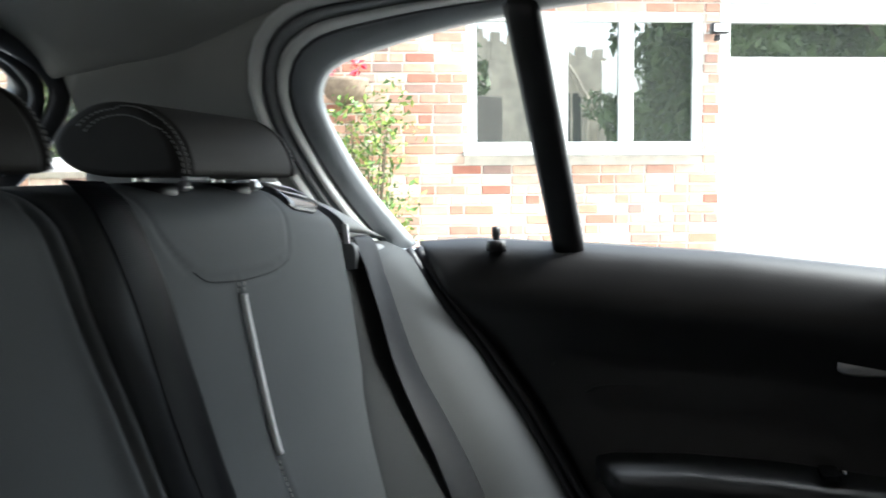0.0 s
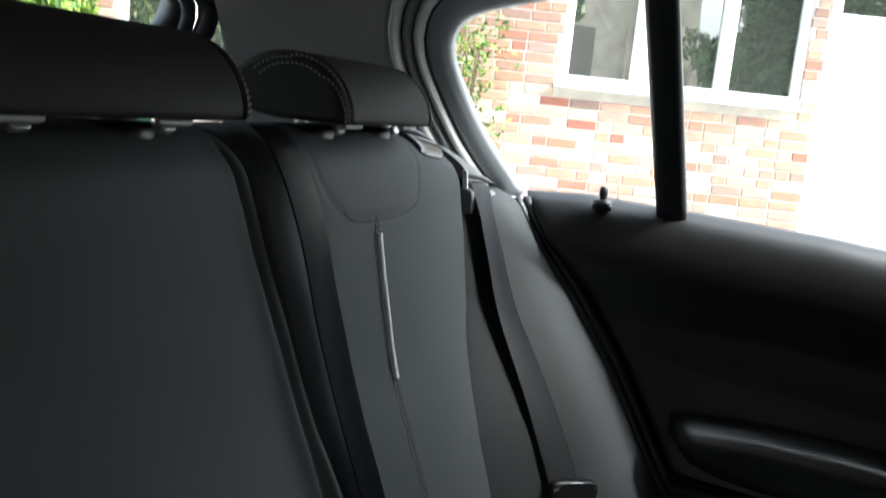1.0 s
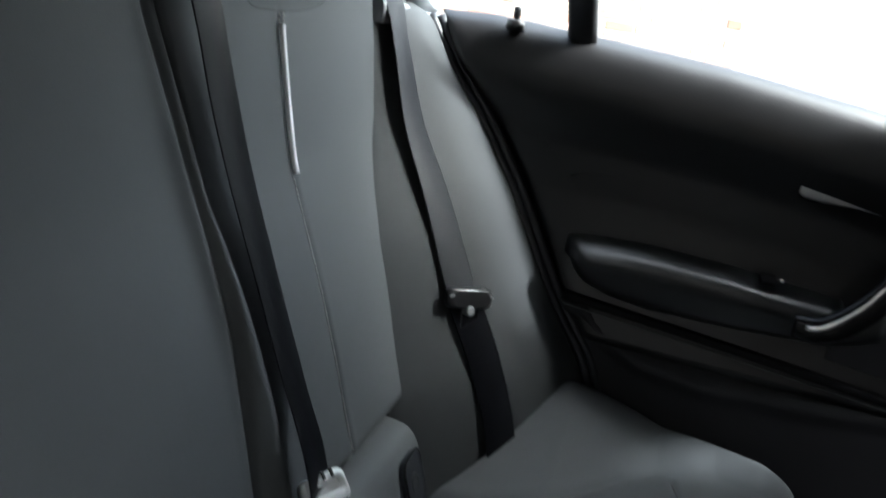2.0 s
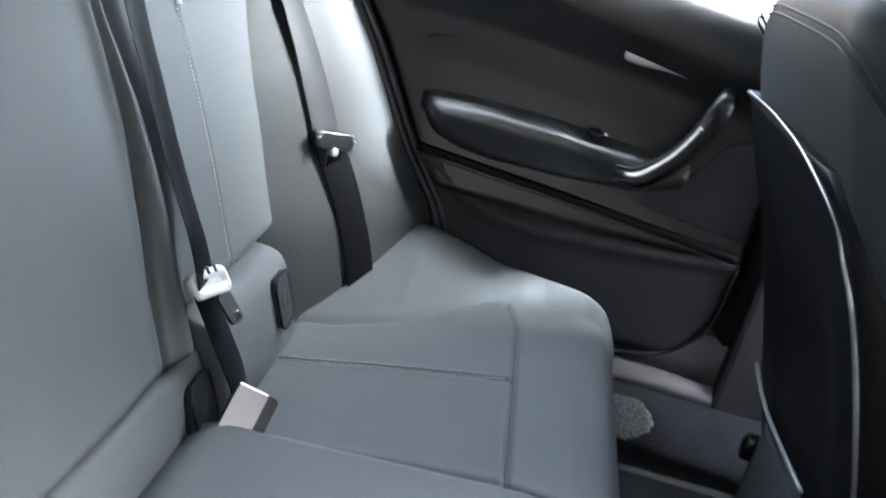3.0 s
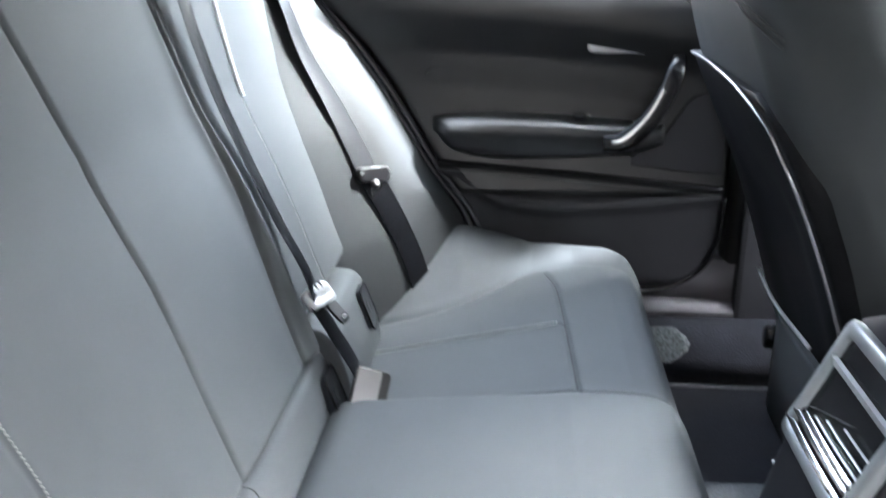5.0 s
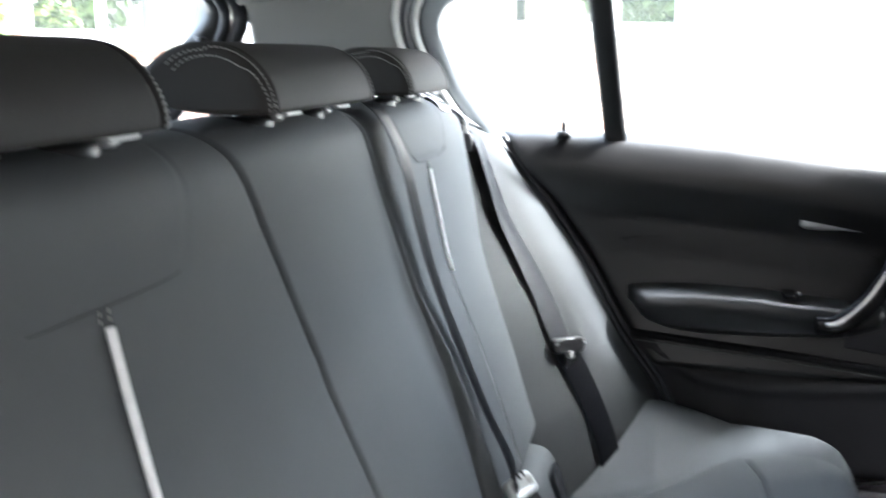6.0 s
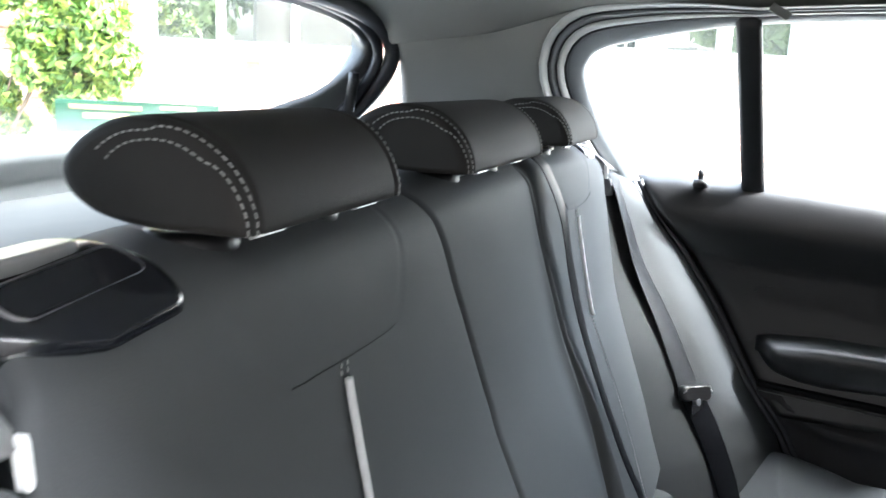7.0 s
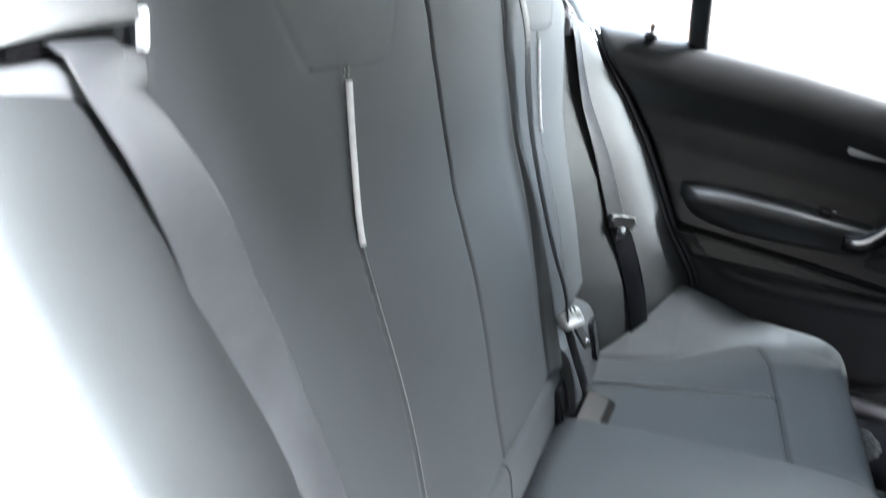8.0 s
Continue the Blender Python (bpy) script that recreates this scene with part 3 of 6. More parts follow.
def headrest(xc, half, outer, label):
    """A low padded headrest on two posts; outer: on which ends the double stitching runs."""
    h = thing("headrest", label, "headrest", (xc, 0.06, 1.06), "rear headrests")
    prof = curve_pts([(0.000, 1.0735), (0.000, 1.083), (0.006, 1.099), (0.018, 1.114), (0.036, 1.125), (0.058, 1.129), (0.080, 1.127), (0.100, 1.118), (0.113, 1.106), (0.116, 1.097),
                      (0.109, 1.085), (0.090, 1.0755), (0.060, 1.0715), (0.030, 1.0715), (0.008, 1.072)], 72)
    c = np.array([0.056, 1.098])
    xs = np.concatenate([np.linspace(-1, -0.80, 22), np.linspace(-0.78, 0.78, 30), np.linspace(0.80, 1, 22)])
    rings = []
    for s in xs:
        e = max(0.0, (abs(s) * half - (half - 0.013)) / 0.013)
        k = (1 - e ** 2.6) ** 0.42 if e < 1 else 0.0
        k = 0.80 + 0.20 * k if e > 0 else 1.0
        seam = 0.0022 * math.exp(-(((half - abs(s) * half) - 0.013) / 0.0022) ** 2)
        ring = []
        for y, z in prof:
            v = np.array([y, z]) - c
            v = v * k - v / np.linalg.norm(v) * seam
            ring.append((xc + s * half, c[0] + v[0], c[1] + v[1]))
        rings.append(ring)
    part("pad", skin("pad", rings), HEADCLOTH, h)
    for end in outer:
        for lag in (0.0, 0.46):
            path, nrm = [], []
            for i, (y, z) in enumerate(prof[:37]):
                u = float(np.interp(i, [0, 8, 16, 24, 36], [0.18, 0.42, 0.78, 1.08, 1.35])) + lag
                e = min(u, 1.0)
                inset = 0.013 * (1 - e)
                k = (0.80 + 0.20 * (1 - e ** 2.6) ** 0.42 if e < 1 else 0.80) - 0.34 * max(u - 1, 0)
                path.append((xc + end * (half - inset + 0.0003), c[0] + (y - c[0]) * k * 1.005, c[1] + (z - c[1]) * k * 1.005))
                d = unit(np.array([y - c[0], z - c[1]]))
                a = min(u, 1.0) * math.pi / 2
                nrm.append((end * math.sin(a), d[0] * math.cos(a), d[1] * math.cos(a)))
            path, nrm = np.array(path), np.array(nrm)
            part("stitching", dashes("stitching", path, nrm, 0.0030, 0.0016, 0.0012, 0.0008), THREAD, h, "pale double stitching")
    for px in (-0.06, 0.06):
        X = xc + px
        post = part("post", tube("post", [(X, 0.062, 1.04), (X, 0.062, 1.10)], 0.006, 12, up=(0, 1, 0)), CHROME, h, "chrome post")
        part("guide", skin("guide", [[(X + a, 0.060 + b, z) for a, b in circle(r, 24, r * 1.05)] for z, r in ((1.050, 0.027), (1.064, 0.026), (1.0675, 0.023), (1.0675, 0.010), (1.060, 0.009))]), SATINBLACK, h, "black guide ring")
        part("release_button", slab("release_button", 0.014, 0.008, 0.010, 0.003, Matrix.Translation((X + 0.026, 0.040, 1.064)) @ Euler((radians(58), 0, 0)).to_matrix().to_4x4()), SILVER, h, "silver button")
        part("clip", slab("clip", 0.032, 0.007, 0.004, 0.002, Matrix.Translation((X, 0.012, 1.0718)) @ Euler((radians(70), 0, 0)).to_matrix().to_4x4()), SILVER, h, "silver clip")
    return h


headrest(0.365, 0.099, (1, -1), "low black leather headrest with pale stitching")
headrest(-0.365, 0.099, (1, -1), "low black leather headrest with pale double stitching")
headrest(0.005, 0.130, (1, -1), "low black leather middle headrest with pale stitching")

# ---- seat-back release latches ----


def latch(side):
    t = thing("seat_release", "black plastic seat-back release with silver lever", "seat latch", (0.535 * side, 0.04, 1.04), "seat releases")
    top = BACK_FRONT[(BACK_FRONT[:, 1] > 1.036)]
    fix = (lambda me: me) if side > 0 else mirrored
    part("housing", fix(panel("housing", top, lambda z: float(np.interp(z, [1.036, 1.046, 1.058, 1.07], [0.488, 0.479, 0.476, 0.474])), lambda z: float(np.interp(z, [1.036, 1.046, 1.058], [0.530, 0.556, 0.586])), 0.014, nx=40, thick=0.05, forward=0.007, shoulder=0.014)), LATCHGLOSS, t)
    m = Matrix.Translation((side * 0.534, 0.080, 1.0655)) @ Euler((radians(-6), radians(2 * side), 0)).to_matrix().to_4x4()
    part("lever", slab("lever", 0.076, 0.026, 0.008, 0.010, m, 0.35), SILVER, t, "silver lever")
    m = Matrix.Translation((side * 0.530, 0.047, 1.0600)) @ Euler((radians(24), radians(6 * side), 0)).to_matrix().to_4x4()
    part("recess_rim", skin("recess_rim", [[tuple(m @ Vector((px * k, py * k, z))) for px, py in rounded(0.080, 0.025, 0.008, 4)] for z, k in ((-0.002, 1.0), (0.0016, 1.0), (0.0020, 0.985), (0.0010, 0.955))], caps=False), BUCKLEFACE, t, "bright rim round the finger recess")
    part("finger_recess", slab("finger_recess", 0.074, 0.021, 0.003, 0.006, m), LATCHGLOSS, t, "dark finger recess")
    return t


latch(1)
latch(-1)

# ---- belts ----


def belt_strip(name, path, width, normal, thick=0.0014):
    """Webbing: a flat band along a path of points with the given normals."""
    p = curve_pts(path, 60)
    nn = np.asarray(normal, float)
    if nn.ndim == 2:
        s = np.linspace(0, 1, len(nn))
        nn = np.stack([np.interp(np.linspace(0, 1, 60), s, nn[:, k]) for k in range(3)], 1)
    sec = [(-width / 2, 0), (-width / 2 + 0.002, thick / 2), (width / 2 - 0.002, thick / 2), (width / 2, 0), (width / 2 - 0.002, -thick / 2), (-width / 2 + 0.002, -thick / 2)]
    return skin(name, sweep(p, sec, up=nn))


def tongue(parent, m, body, wide=0.062):
    """A belt tongue: a plastic loop cover with a metal tab."""
    part("tongue_cover", skin("tongue_cover", [[tuple(m @ Vector((x, y * (1 if y > 0 else 0.9), z))) for x, y in rounded(wide * k, 0.026 * k, 0.009, 4)] for z, k in ((-0.006, 0.9), (-0.002, 1.0), (0.005, 1.0), (0.008, 0.9), (0.009, 0.78))]), body, parent, "tongue cover")
    part("cover_edge", tube("cover_edge", [tuple(m @ Vector((wide * 0.47 * a, 0.0105 - 0.008 * a * a, 0.0075))) for a in np.linspace(-1, 1, 17)], 0.0016, 6, up=tuple(m.to_3x3() @ Vector((0, 0, 1)))), BEZELGREY, parent, "grey cover edge")
    part("tongue_tab", slab("tongue_tab", 0.024, 0.030, 0.003, 0.004, m @ Matrix.Translation((0.004, -0.022, 0.002))), CHROME, parent, "metal tab")
    part("stop_button", skin("stop_button", [[tuple(m @ Vector((x, y - 0.014, z))) for x, y in circle(r, 14)] for z, r in ((0.004, 0.0062), (0.009, 0.0062), (0.0105, 0.0045))]), BEZELGREY, parent, "grey stop button")


def side_belt(side):
    b = thing("seat_belt", "black webbing seat belt hanging from its slot beside the seat", "seat belt", (0.63 * side, -0.05, 0.45), "seat belts")
    pts, nrm = [], []
    run = ((1.010, 0.642, 0.006), (0.985, 0.638, 0.009), (0.93, 0.628, 0.009), (0.86, 0.615, 0.007), (0.78, 0.603, 0.006), (0.70, 0.595, 0.006), (0.672, 0.592, 0.007))
    if side < 0:
        run = ((1.010, 0.640, 0.006), (0.985, 0.635, 0.008), (0.955, 0.613, 0.015), (0.91, 0.582, 0.014), (0.86, 0.555, 0.010), (0.785, 0.523, 0.004), (0.72, 0.501, 0.005), (0.66, 0.497, 0.012), (0.60, 0.512, 0.014))
    for i, (z, x, lift) in enumerate(run):
        y = min(bolster_y(x, min(z, 0.985)), 0.004)
        y = y if side > 0 or z < 0.64 else min(float(back_y(z)), 0.004)
        pts.append((side * x, y - lift, z))
        nrm.append((-0.11 * i if side > 0 else (0, -0.15, -0.4, -0.45, -0.3, -0.05, 0.1, 0.15, 0.2)[i], -1, 0.3))
    pts, nrm = [(pts[0][0], 0.018, 1.0060), (pts[0][0], 0.004, 1.0045)] + pts[1:], [(0, -0.3, 1), (0, -0.8, 0.6)] + nrm[1:]
    # shoulder runs take the lightened webbing, with light on them painted in
    part("shoulder_webbing", belt_strip("shoulder_webbing", pts, 0.047, nrm), LITWEBBING if side > 0 else SHEENWEBBING, b)
    pts, nrm = [], []
    zt, xt = (0.672, 0.593) if side > 0 else (0.60, 0.512)
    for z, x, lift in ((zt, xt - 0.003, 0.011), (zt * 0.69 + 0.136, xt + 0.002, 0.008), (zt * 0.345 + 0.288, xt + 0.007, 0.007), (0.44, xt + 0.013, 0.006)):
        pts.append((side * x, bolster_y(x, z) - lift, z))
        nrm.append((-0.80 * side, -1, 0.2))
    part("lap_webbing", belt_strip("lap_webbing", pts, 0.047, nrm), WEBBING, b)
    n = Vector((-0.80 * side, -1, 0.25)).normalized()
    u = Vector((0.16 * side, 0.20, 1)).normalized()
    u = (u - n * u.dot(n)).normalized()
    r = u.cross(n)
    m = Matrix(((r.x, u.x, n.x, side * xt), (r.y, u.y, n.y, bolster_y(xt, zt) - 0.014), (r.z, u.z, n.z, zt), (0, 0, 0, 1)))
    tongue(b, m @ Matrix.Rotation(radians(-6 * side), 4, "Z"), SATINBLACK, 0.068)
    return b


side_belt(1)
side_belt(-1)

mb = thing("seat_belt", "black middle seat belt with pale buckle tongue, fastened low", "seat belt", (0.21, -0.1, 0.48), "seat belts")
pts = [(0.196, 0.030, 1.068), (0.197, 0.010, 1.050), (0.200, -0.013, 1.00), (0.216, -0.025, 0.93), (0.228, -0.042, 0.86), (0.234, -0.071, 0.78), (0.230, -0.107, 0.70), (0.220, -0.137, 0.648), (0.219, -0.150, 0.610)]
part("shoulder_webbing", belt_strip("shoulder_webbing", pts, 0.047, [(0.06, -1, 0.3)] * 3 + [(0.12, -1, 0.3), (0.13, -1, 0.3), (0.13, -1, 0.3), (0.12, -1, 0.35)]), WEBBING, mb)
pts = [(0.221, -0.146, 0.604), (0.227, -0.170, 0.555), (0.233, -0.192, 0.510), (0.238, -0.200, 0.480)]
part("lap_webbing", belt_strip("lap_webbing", pts, 0.045, (0.02, -1, 0.45)), WEBBING, mb)
n = Vector((-0.35, -0.65, 0.65)).normalized()
u = Vector((-0.05, 0.50, 0.85)).normalized()
u = (u - n * u.dot(n)).normalized()
r = u.cross(n)
m = Matrix(((r.x, u.x, n.x, 0.223), (r.y, u.y, n.y, -0.149), (r.z, u.z, n.z, 0.606), (0, 0, 0, 1))) @ Matrix.Rotation(radians(-12), 4, "Z")
m3 = m @ Matrix.Translation((0.0, 0.0, 0.007))
rings = [[tuple(m3 @ Vector((x, y, z))) for x, y in rounded(w, h, q, 4)] for w, h, q, z in ((0.042, 0.026, 0.007, -0.010), (0.044, 0.028, 0.007, 0.002), (0.042, 0.026, 0.006, 0.0042), (0.036, 0.009, 0.003, 0.0042), (0.036, 0.009, 0.003, -0.004))]
part("tongue_cover", skin("tongue_cover", rings), PALEPLASTIC, mb, "white slotted tongue cover")
for x in (-0.009, 0.0, 0.009):
    part("notch", slab("notch", 0.0028, 0.008, 0.002, 0.0008, m3 @ Matrix.Translation((x, 0.0115, 0.0045))), SATINBLACK, mb, "dark notch in the cover edge")
m2 = m @ Matrix.Translation((0.018, -0.030, -0.002)) @ Matrix.Rotation(radians(8), 4, "Z")
tab = part("tongue_tab", slab("tongue_tab", 0.018, 0.034, 0.004, 0.005, m2), SATINBLACK, mb, "small black tab")
part("tab_slot", slab("tab_slot", 0.009, 0.008, 0.001, 0.002, m2 @ Matrix.Translation((0.001, -0.010, 0.0024))), CHROME, tab, "bright slot edge")


def buckle(m, wide, tall, top, button, label, foot=1):
    b = thing("belt_buckle", label, "belt buckle", tuple(m.translation), "belt buckles")
    rings = []
    for z, k in ((-0.017, 0.94), (-0.012, 1.0), (0.009, 1.0), (0.0115, 0.97)):
        rings.append([tuple(m @ Vector((x * k, y * k, z))) for x, y in rounded(wide, tall, 0.006)])
    part("casing", skin("casing", rings, smooth=False), SATINBLACK, b)
    edge = 0.007 if top is BUCKLEFACE else 0.001
    part("face", slab("face", wide - 2 * edge, tall - 0.004, 0.002, 0.003, m @ Matrix.Translation((0.001 - edge, 0, 0.0125))), top, b, "brushed metal face plate" if top is BUCKLEFACE else "")
    if top is BUCKLEFACE:
        part("face_edge", slab("face_edge", wide - 2 * edge, 0.0022, 0.003, 0.001, m @ Matrix.Translation((0.001 - edge, tall / 2 - 0.0016, 0.0132))), CHROME, b, "bright top edge")
    if button:
        part("push_button", slab("push_button", wide - 0.005, 0.022, 0.014, 0.004, m @ Matrix.Translation((0, -tall / 2 + 0.003, 0.0)) @ Matrix.Rotation(radians(90), 4, "X")), button, b, "red push button")
    part("stalk", skin("stalk", sweep([tuple(m @ Vector((0, foot * y, z))) for y, z in ((0.02, -0.002), (0.04, -0.004), (0.06, -0.006))], rounded(0.036, 0.012, 0.004), up=tuple(m.to_3x3() @ Vector((0, 0, 1))))), SATINBLACK, b, "stalk")
    return b


wv = Vector((0.15, -1, -0.30)).normalized()
uv = Vector((0.5, 0, 0.7))
uv = (uv - wv * uv.dot(wv)).normalized()
nv = wv.cross(uv)
buckle(Matrix(((wv.x, uv.x, nv.x, 0.210), (wv.y, uv.y, nv.y, -0.215), (wv.z, uv.z, nv.z, 0.477), (0, 0, 0, 1))), 0.046, 0.064, BUCKLEFACE, None, "brushed silver belt buckle standing in the bench gap", -1)
buckle(pose(-0.116, -0.262, 0.449, -90, 0, 6), 0.036, 0.064, SATINBLACK, RED, "black belt buckle with red button sunk in the bench")
tab = thing("seat_strap", "grey leather strap tab at the foot of the seat back", "strap", (-0.095, -0.20, 0.455))
part("strap_tab", slab("strap_tab", 0.066, 0.030, 0.009, 0.006, Matrix.Translation((-0.094, -0.200, 0.458)) @ Euler((radians(38), radians(4), radians(-4))).to_matrix().to_4x4(), 0.4), LEATHER, tab)

# ---- front passenger seat, seen from behind ----
fs = thing("front_seat", "dark leather front seat with black shell back and silver piping", "car seat", (0.375, -0.80, 0.26))


def fs_y(z):
    """Rear face of the front seat's back."""
    return float(np.interp(z, [0.30, 0.45, 0.60, 0.70, 0.80, 0.88, 0.95, 1.0], [-0.885, -0.830, -0.780, -0.742, -0.695, -0.658, -0.634, -0.625]))


def fs_half(z):
    return float(np.interp(z, [0.30, 0.42, 0.55, 0.80, 0.90, 0.96, 1.0, 1.015], [0.225, 0.240, 0.250, 0.254, 0.248, 0.228, 0.192, 0.16]))


FSX = 0.385
rings = []
for z in np.concatenate([np.linspace(0.27, 0.96, 34), np.linspace(0.97, 1.012, 10)]):
    h, y0 = fs_half(z), fs_y(z)
    top = max(0.0, 1 - (1.015 - z) / 0.05)
    roll = 0.05 * (1 - math.sqrt(max(0.0, 1 - top * top)))
    ring = []
    for px, py in rounded(2 * h, 0.16, 0.055, 9):
        ring.append((FSX + px, y0 - 0.092 + py * (1 - roll * 6), z))
    rings.append(ring)
part("back_pad", skin("back_pad", rings), BOLSTERSKIN, fs)
for dz in (0.0, 0.009):
    pth = curve_pts([(FSX - 0.232, fs_y(0.93) - 0.030, 0.930 + dz), (FSX - 0.195, fs_y(0.96) - 0.006, 0.962 + dz), (FSX - 0.12, fs_y(0.97) - 0.011, 0.970 + dz), (FSX + 0.02, fs_y(0.973) - 0.011, 0.973 + dz), (FSX + 0.14, fs_y(0.972) - 0.011, 0.972 + dz), (FSX + 0.195, fs_y(0.96) - 0.006, 0.958 + dz), (FSX + 0.232, fs_y(0.93) - 0.030, 0.930 + dz)], 60)
    part("seam", tube("seam", pth, 0.0016, 6, up=(0, 1, 0)), SEAM, fs, "dark double seam")
# shell set into the rear face
rings = []
for z in np.linspace(0.30, 0.872, 40):
    w = fs_half(z) - float(np.interp(z, [0.30, 0.38, 0.45, 0.78, 0.84, 0.872], [0.085, 0.045, 0.025, 0.014, 0.04, 0.09]))
    w_out = fs_half(z) - 0.004
    y0 = fs_y(z)
    ring = []
    for u in np.linspace(-1, 1, 25):
        dish = 0.008 * max(0.0, 1 - (abs(u) / 0.62) ** 4) * float(np.interp(z, [0.34, 0.42, 0.70, 0.80], [0, 1, 1, 0]))
        wu = w if u < 0 else w_out
        ring.append((FSX + u * wu, y0 - 0.006 - dish + 0.006 * (1 - u ** 4), z))
    ring += [(FSX + w_out, y0 - 0.05, z), (FSX - w, y0 - 0.05, z)]
    rings.append(ring)
shell = part("shell", skin("shell", rings), SHELLBLACK, fs, "glossy black shell back")
ctrl = []
for sx in (-1, 1):
    run = []
    for z in (0.40, 0.48, 0.56, 0.64, 0.72, 0.78, 0.815, 0.845):
        w = fs_half(z) - float(np.interp(z, [0.30, 0.38, 0.45, 0.78, 0.84, 0.872], [0.085, 0.045, 0.025, 0.014, 0.04, 0.09])) + 0.004
        run.append((FSX + sx * w, fs_y(z) + 0.005, z))
    ctrl += run if sx < 0 else [(FSX - 0.11, fs_y(0.868) + 0.008, 0.872), (FSX, fs_y(0.876) + 0.008, 0.880), (FSX + 0.11, fs_y(0.868) + 0.008, 0.878), (FSX + 0.20, fs_y(0.868) + 0.005, 0.874), (FSX + 0.243, fs_y(0.868) - 0.016, 0.868)]
part("piping", tube("piping", curve_pts(ctrl, 120), 0.0022, 8, up=(0, 1, 0.1)), BUCKLEFACE, fs, "silver piping")
pth = curve_pts([(FSX + 0.244, fs_y(0.51) + 0.002, 0.512), (FSX + 0.17, fs_y(0.503) + 0.007, 0.503), (FSX + 0.09, fs_y(0.502) + 0.009, 0.502), (FSX - 0.065, fs_y(0.514) + 0.009, 0.514)], 30)
part("pocket_edge", tube("pocket_edge", pth, 0.0030, 8, up=(0, 1, 0)), SILVER, shell, "pale pocket edge")
for dx in (0.0, 0.012):
    pth = np.array([(FSX - 0.165 + dx + 0.33 * t, fs_y(0.985) - 0.035 - dx * 0.5, 0.985 + 0.022 * math.sin(math.pi * t) + dx * 0.3) for t in np.linspace(0, 1, 60)])
    part("stitching", dashes("stitching", pth, (0, 1, 0.8), 0.0035, 0.0015, 0.0014, 0.0012), THREAD, fs, "pale double stitching")
part("seat_cushion", skin("seat_cushion", [[(FSX + px * 1.0, -1.10 + py, z) for px, py in rounded(0.48, 0.56, 0.10, 6)] for z in (0.30, 0.42, 0.46, 0.47)]), LEATHER, fs)
part("seat_rail", box("seat_rail", FSX + 0.14, FSX + 0.19, -1.30, -0.90, 0.255, 0.305, 0.006), SATINBLACK, fs, "black rail")
part("seat_rail", box("seat_rail", FSX - 0.19, FSX - 0.14, -1.30, -0.90, 0.255, 0.305, 0.006), SATINBLACK, fs, "black rail")
part("rail_end", skin("rail_end", [[(FSX + 0.175 + a, y, 0.420 + b) for a, b in circle(r, 16, r * 1.9)] for y, r in ((-0.89, 0.011), (-0.813, 0.011), (-0.809, 0.009), (-0.812, 0.006))]), GLOSSBLACK, fs, "black lever end with bright rim")
fh = thing("headrest", "dark front headrest on two chrome posts", "headrest", (FSX, -0.73, 1.0))
for px in (-0.055, 0.055):
    part("post", tube("post", [(FSX + px, -0.715, 0.985), (FSX + px, -0.702, 1.12)], 0.0095, 14, up=(0, 1, 0)), CHROME, fh, "chrome post")
    part("guide", skin("guide", [[(FSX + px + a, -0.735 + b, z) for a, b in circle(r, 20)] for z, r in ((1.00, 0.024), (1.016, 0.022), (1.018, 0.012))]), SILVER, fh, "silver guide")
part("pad", skin("pad", [[(FSX + px, -0.735 + py, z) for px, py in rounded(0.27 * k, 0.12 * k, 0.045, 7)] for z, k in ((1.105, 0.75), (1.112, 0.94), (1.13, 1.0), (1.21, 1.0), (1.25, 0.94), (1.27, 0.75))]), HEADCLOTH, fh)

for piece in (fs, fh):
    copy_thing(piece, Matrix.Translation((-2 * FSX, 0, 0)))

# ---- car structure ----


def side_x(z):
    """Inner plane of the doors and side glass: upright below the waist, leaning in above it."""
    return float(np.interp(z, [0.2, 0.985, 1.30], [0.770, 0.765, 0.601]))


# window opening of the rear side: (y, z) from the waist's rear corner up and round to the front
GLASS_EDGE = curve_pts([(-0.016, 0.990), (0.006, 1.022), (0.032, 1.062), (0.054, 1.108), (0.070, 1.155), (0.066, 1.182), (0.040, 1.205), (-0.037, 1.2245), (-0.11, 1.238), (-0.17, 1.246), (-0.24, 1.252), (-0.40, 1.259), (-0.58, 1.260), (-0.70, 1.257)], 90)


def edge_normals(c):
    t = unit(np.gradient(c, axis=0))
    return np.stack([-t[:, 1], t[:, 0]], 1) * -1


EDGE_N = edge_normals(GLASS_EDGE)
# the seals are wide behind the window and narrow above it
EDGE_K = np.interp(np.arange(len(GLASS_EDGE)), [0, 20, 30, 44], [1.0, 1.0, 0.72, 0.30])


def band(name, a, b, side, lift_a=0.0, lift_b=0.0, thick=0.012, n=5, bulge=0.0):
    """A strip along the window opening between the outward offsets a and b; lifts move it towards the cabin."""
    rings = []
    for (y, z), (ny, nz), k in zip(GLASS_EDGE, EDGE_N, EDGE_K):
        ring = []
        for i in range(n):
            u = i / (n - 1)
            o = (a + (b - a) * u) * k
            yy, zz = y + ny * o, z + nz * o
            x = side_x(zz) - (lift_a + (lift_b - lift_a) * u) - bulge * math.sin(math.pi * u)
            ring.append((side * x, yy, zz))
        for i in (n - 1, 0):
            o = (a + (b - a) * i / (n - 1)) * k
            yy, zz = y + ny * o, z + nz * o
            ring.append((side * (side_x(zz) + thick), yy, zz))
        rings.append(ring)
    return skin(name, rings)


def roof_top(y):
    return float(np.interp(-y, [-0.40, -0.30, -0.15, 0.0, 0.3, 0.7, 1.3], [1.262, 1.270, 1.282, 1.295, 1.315, 1.325, 1.300]))


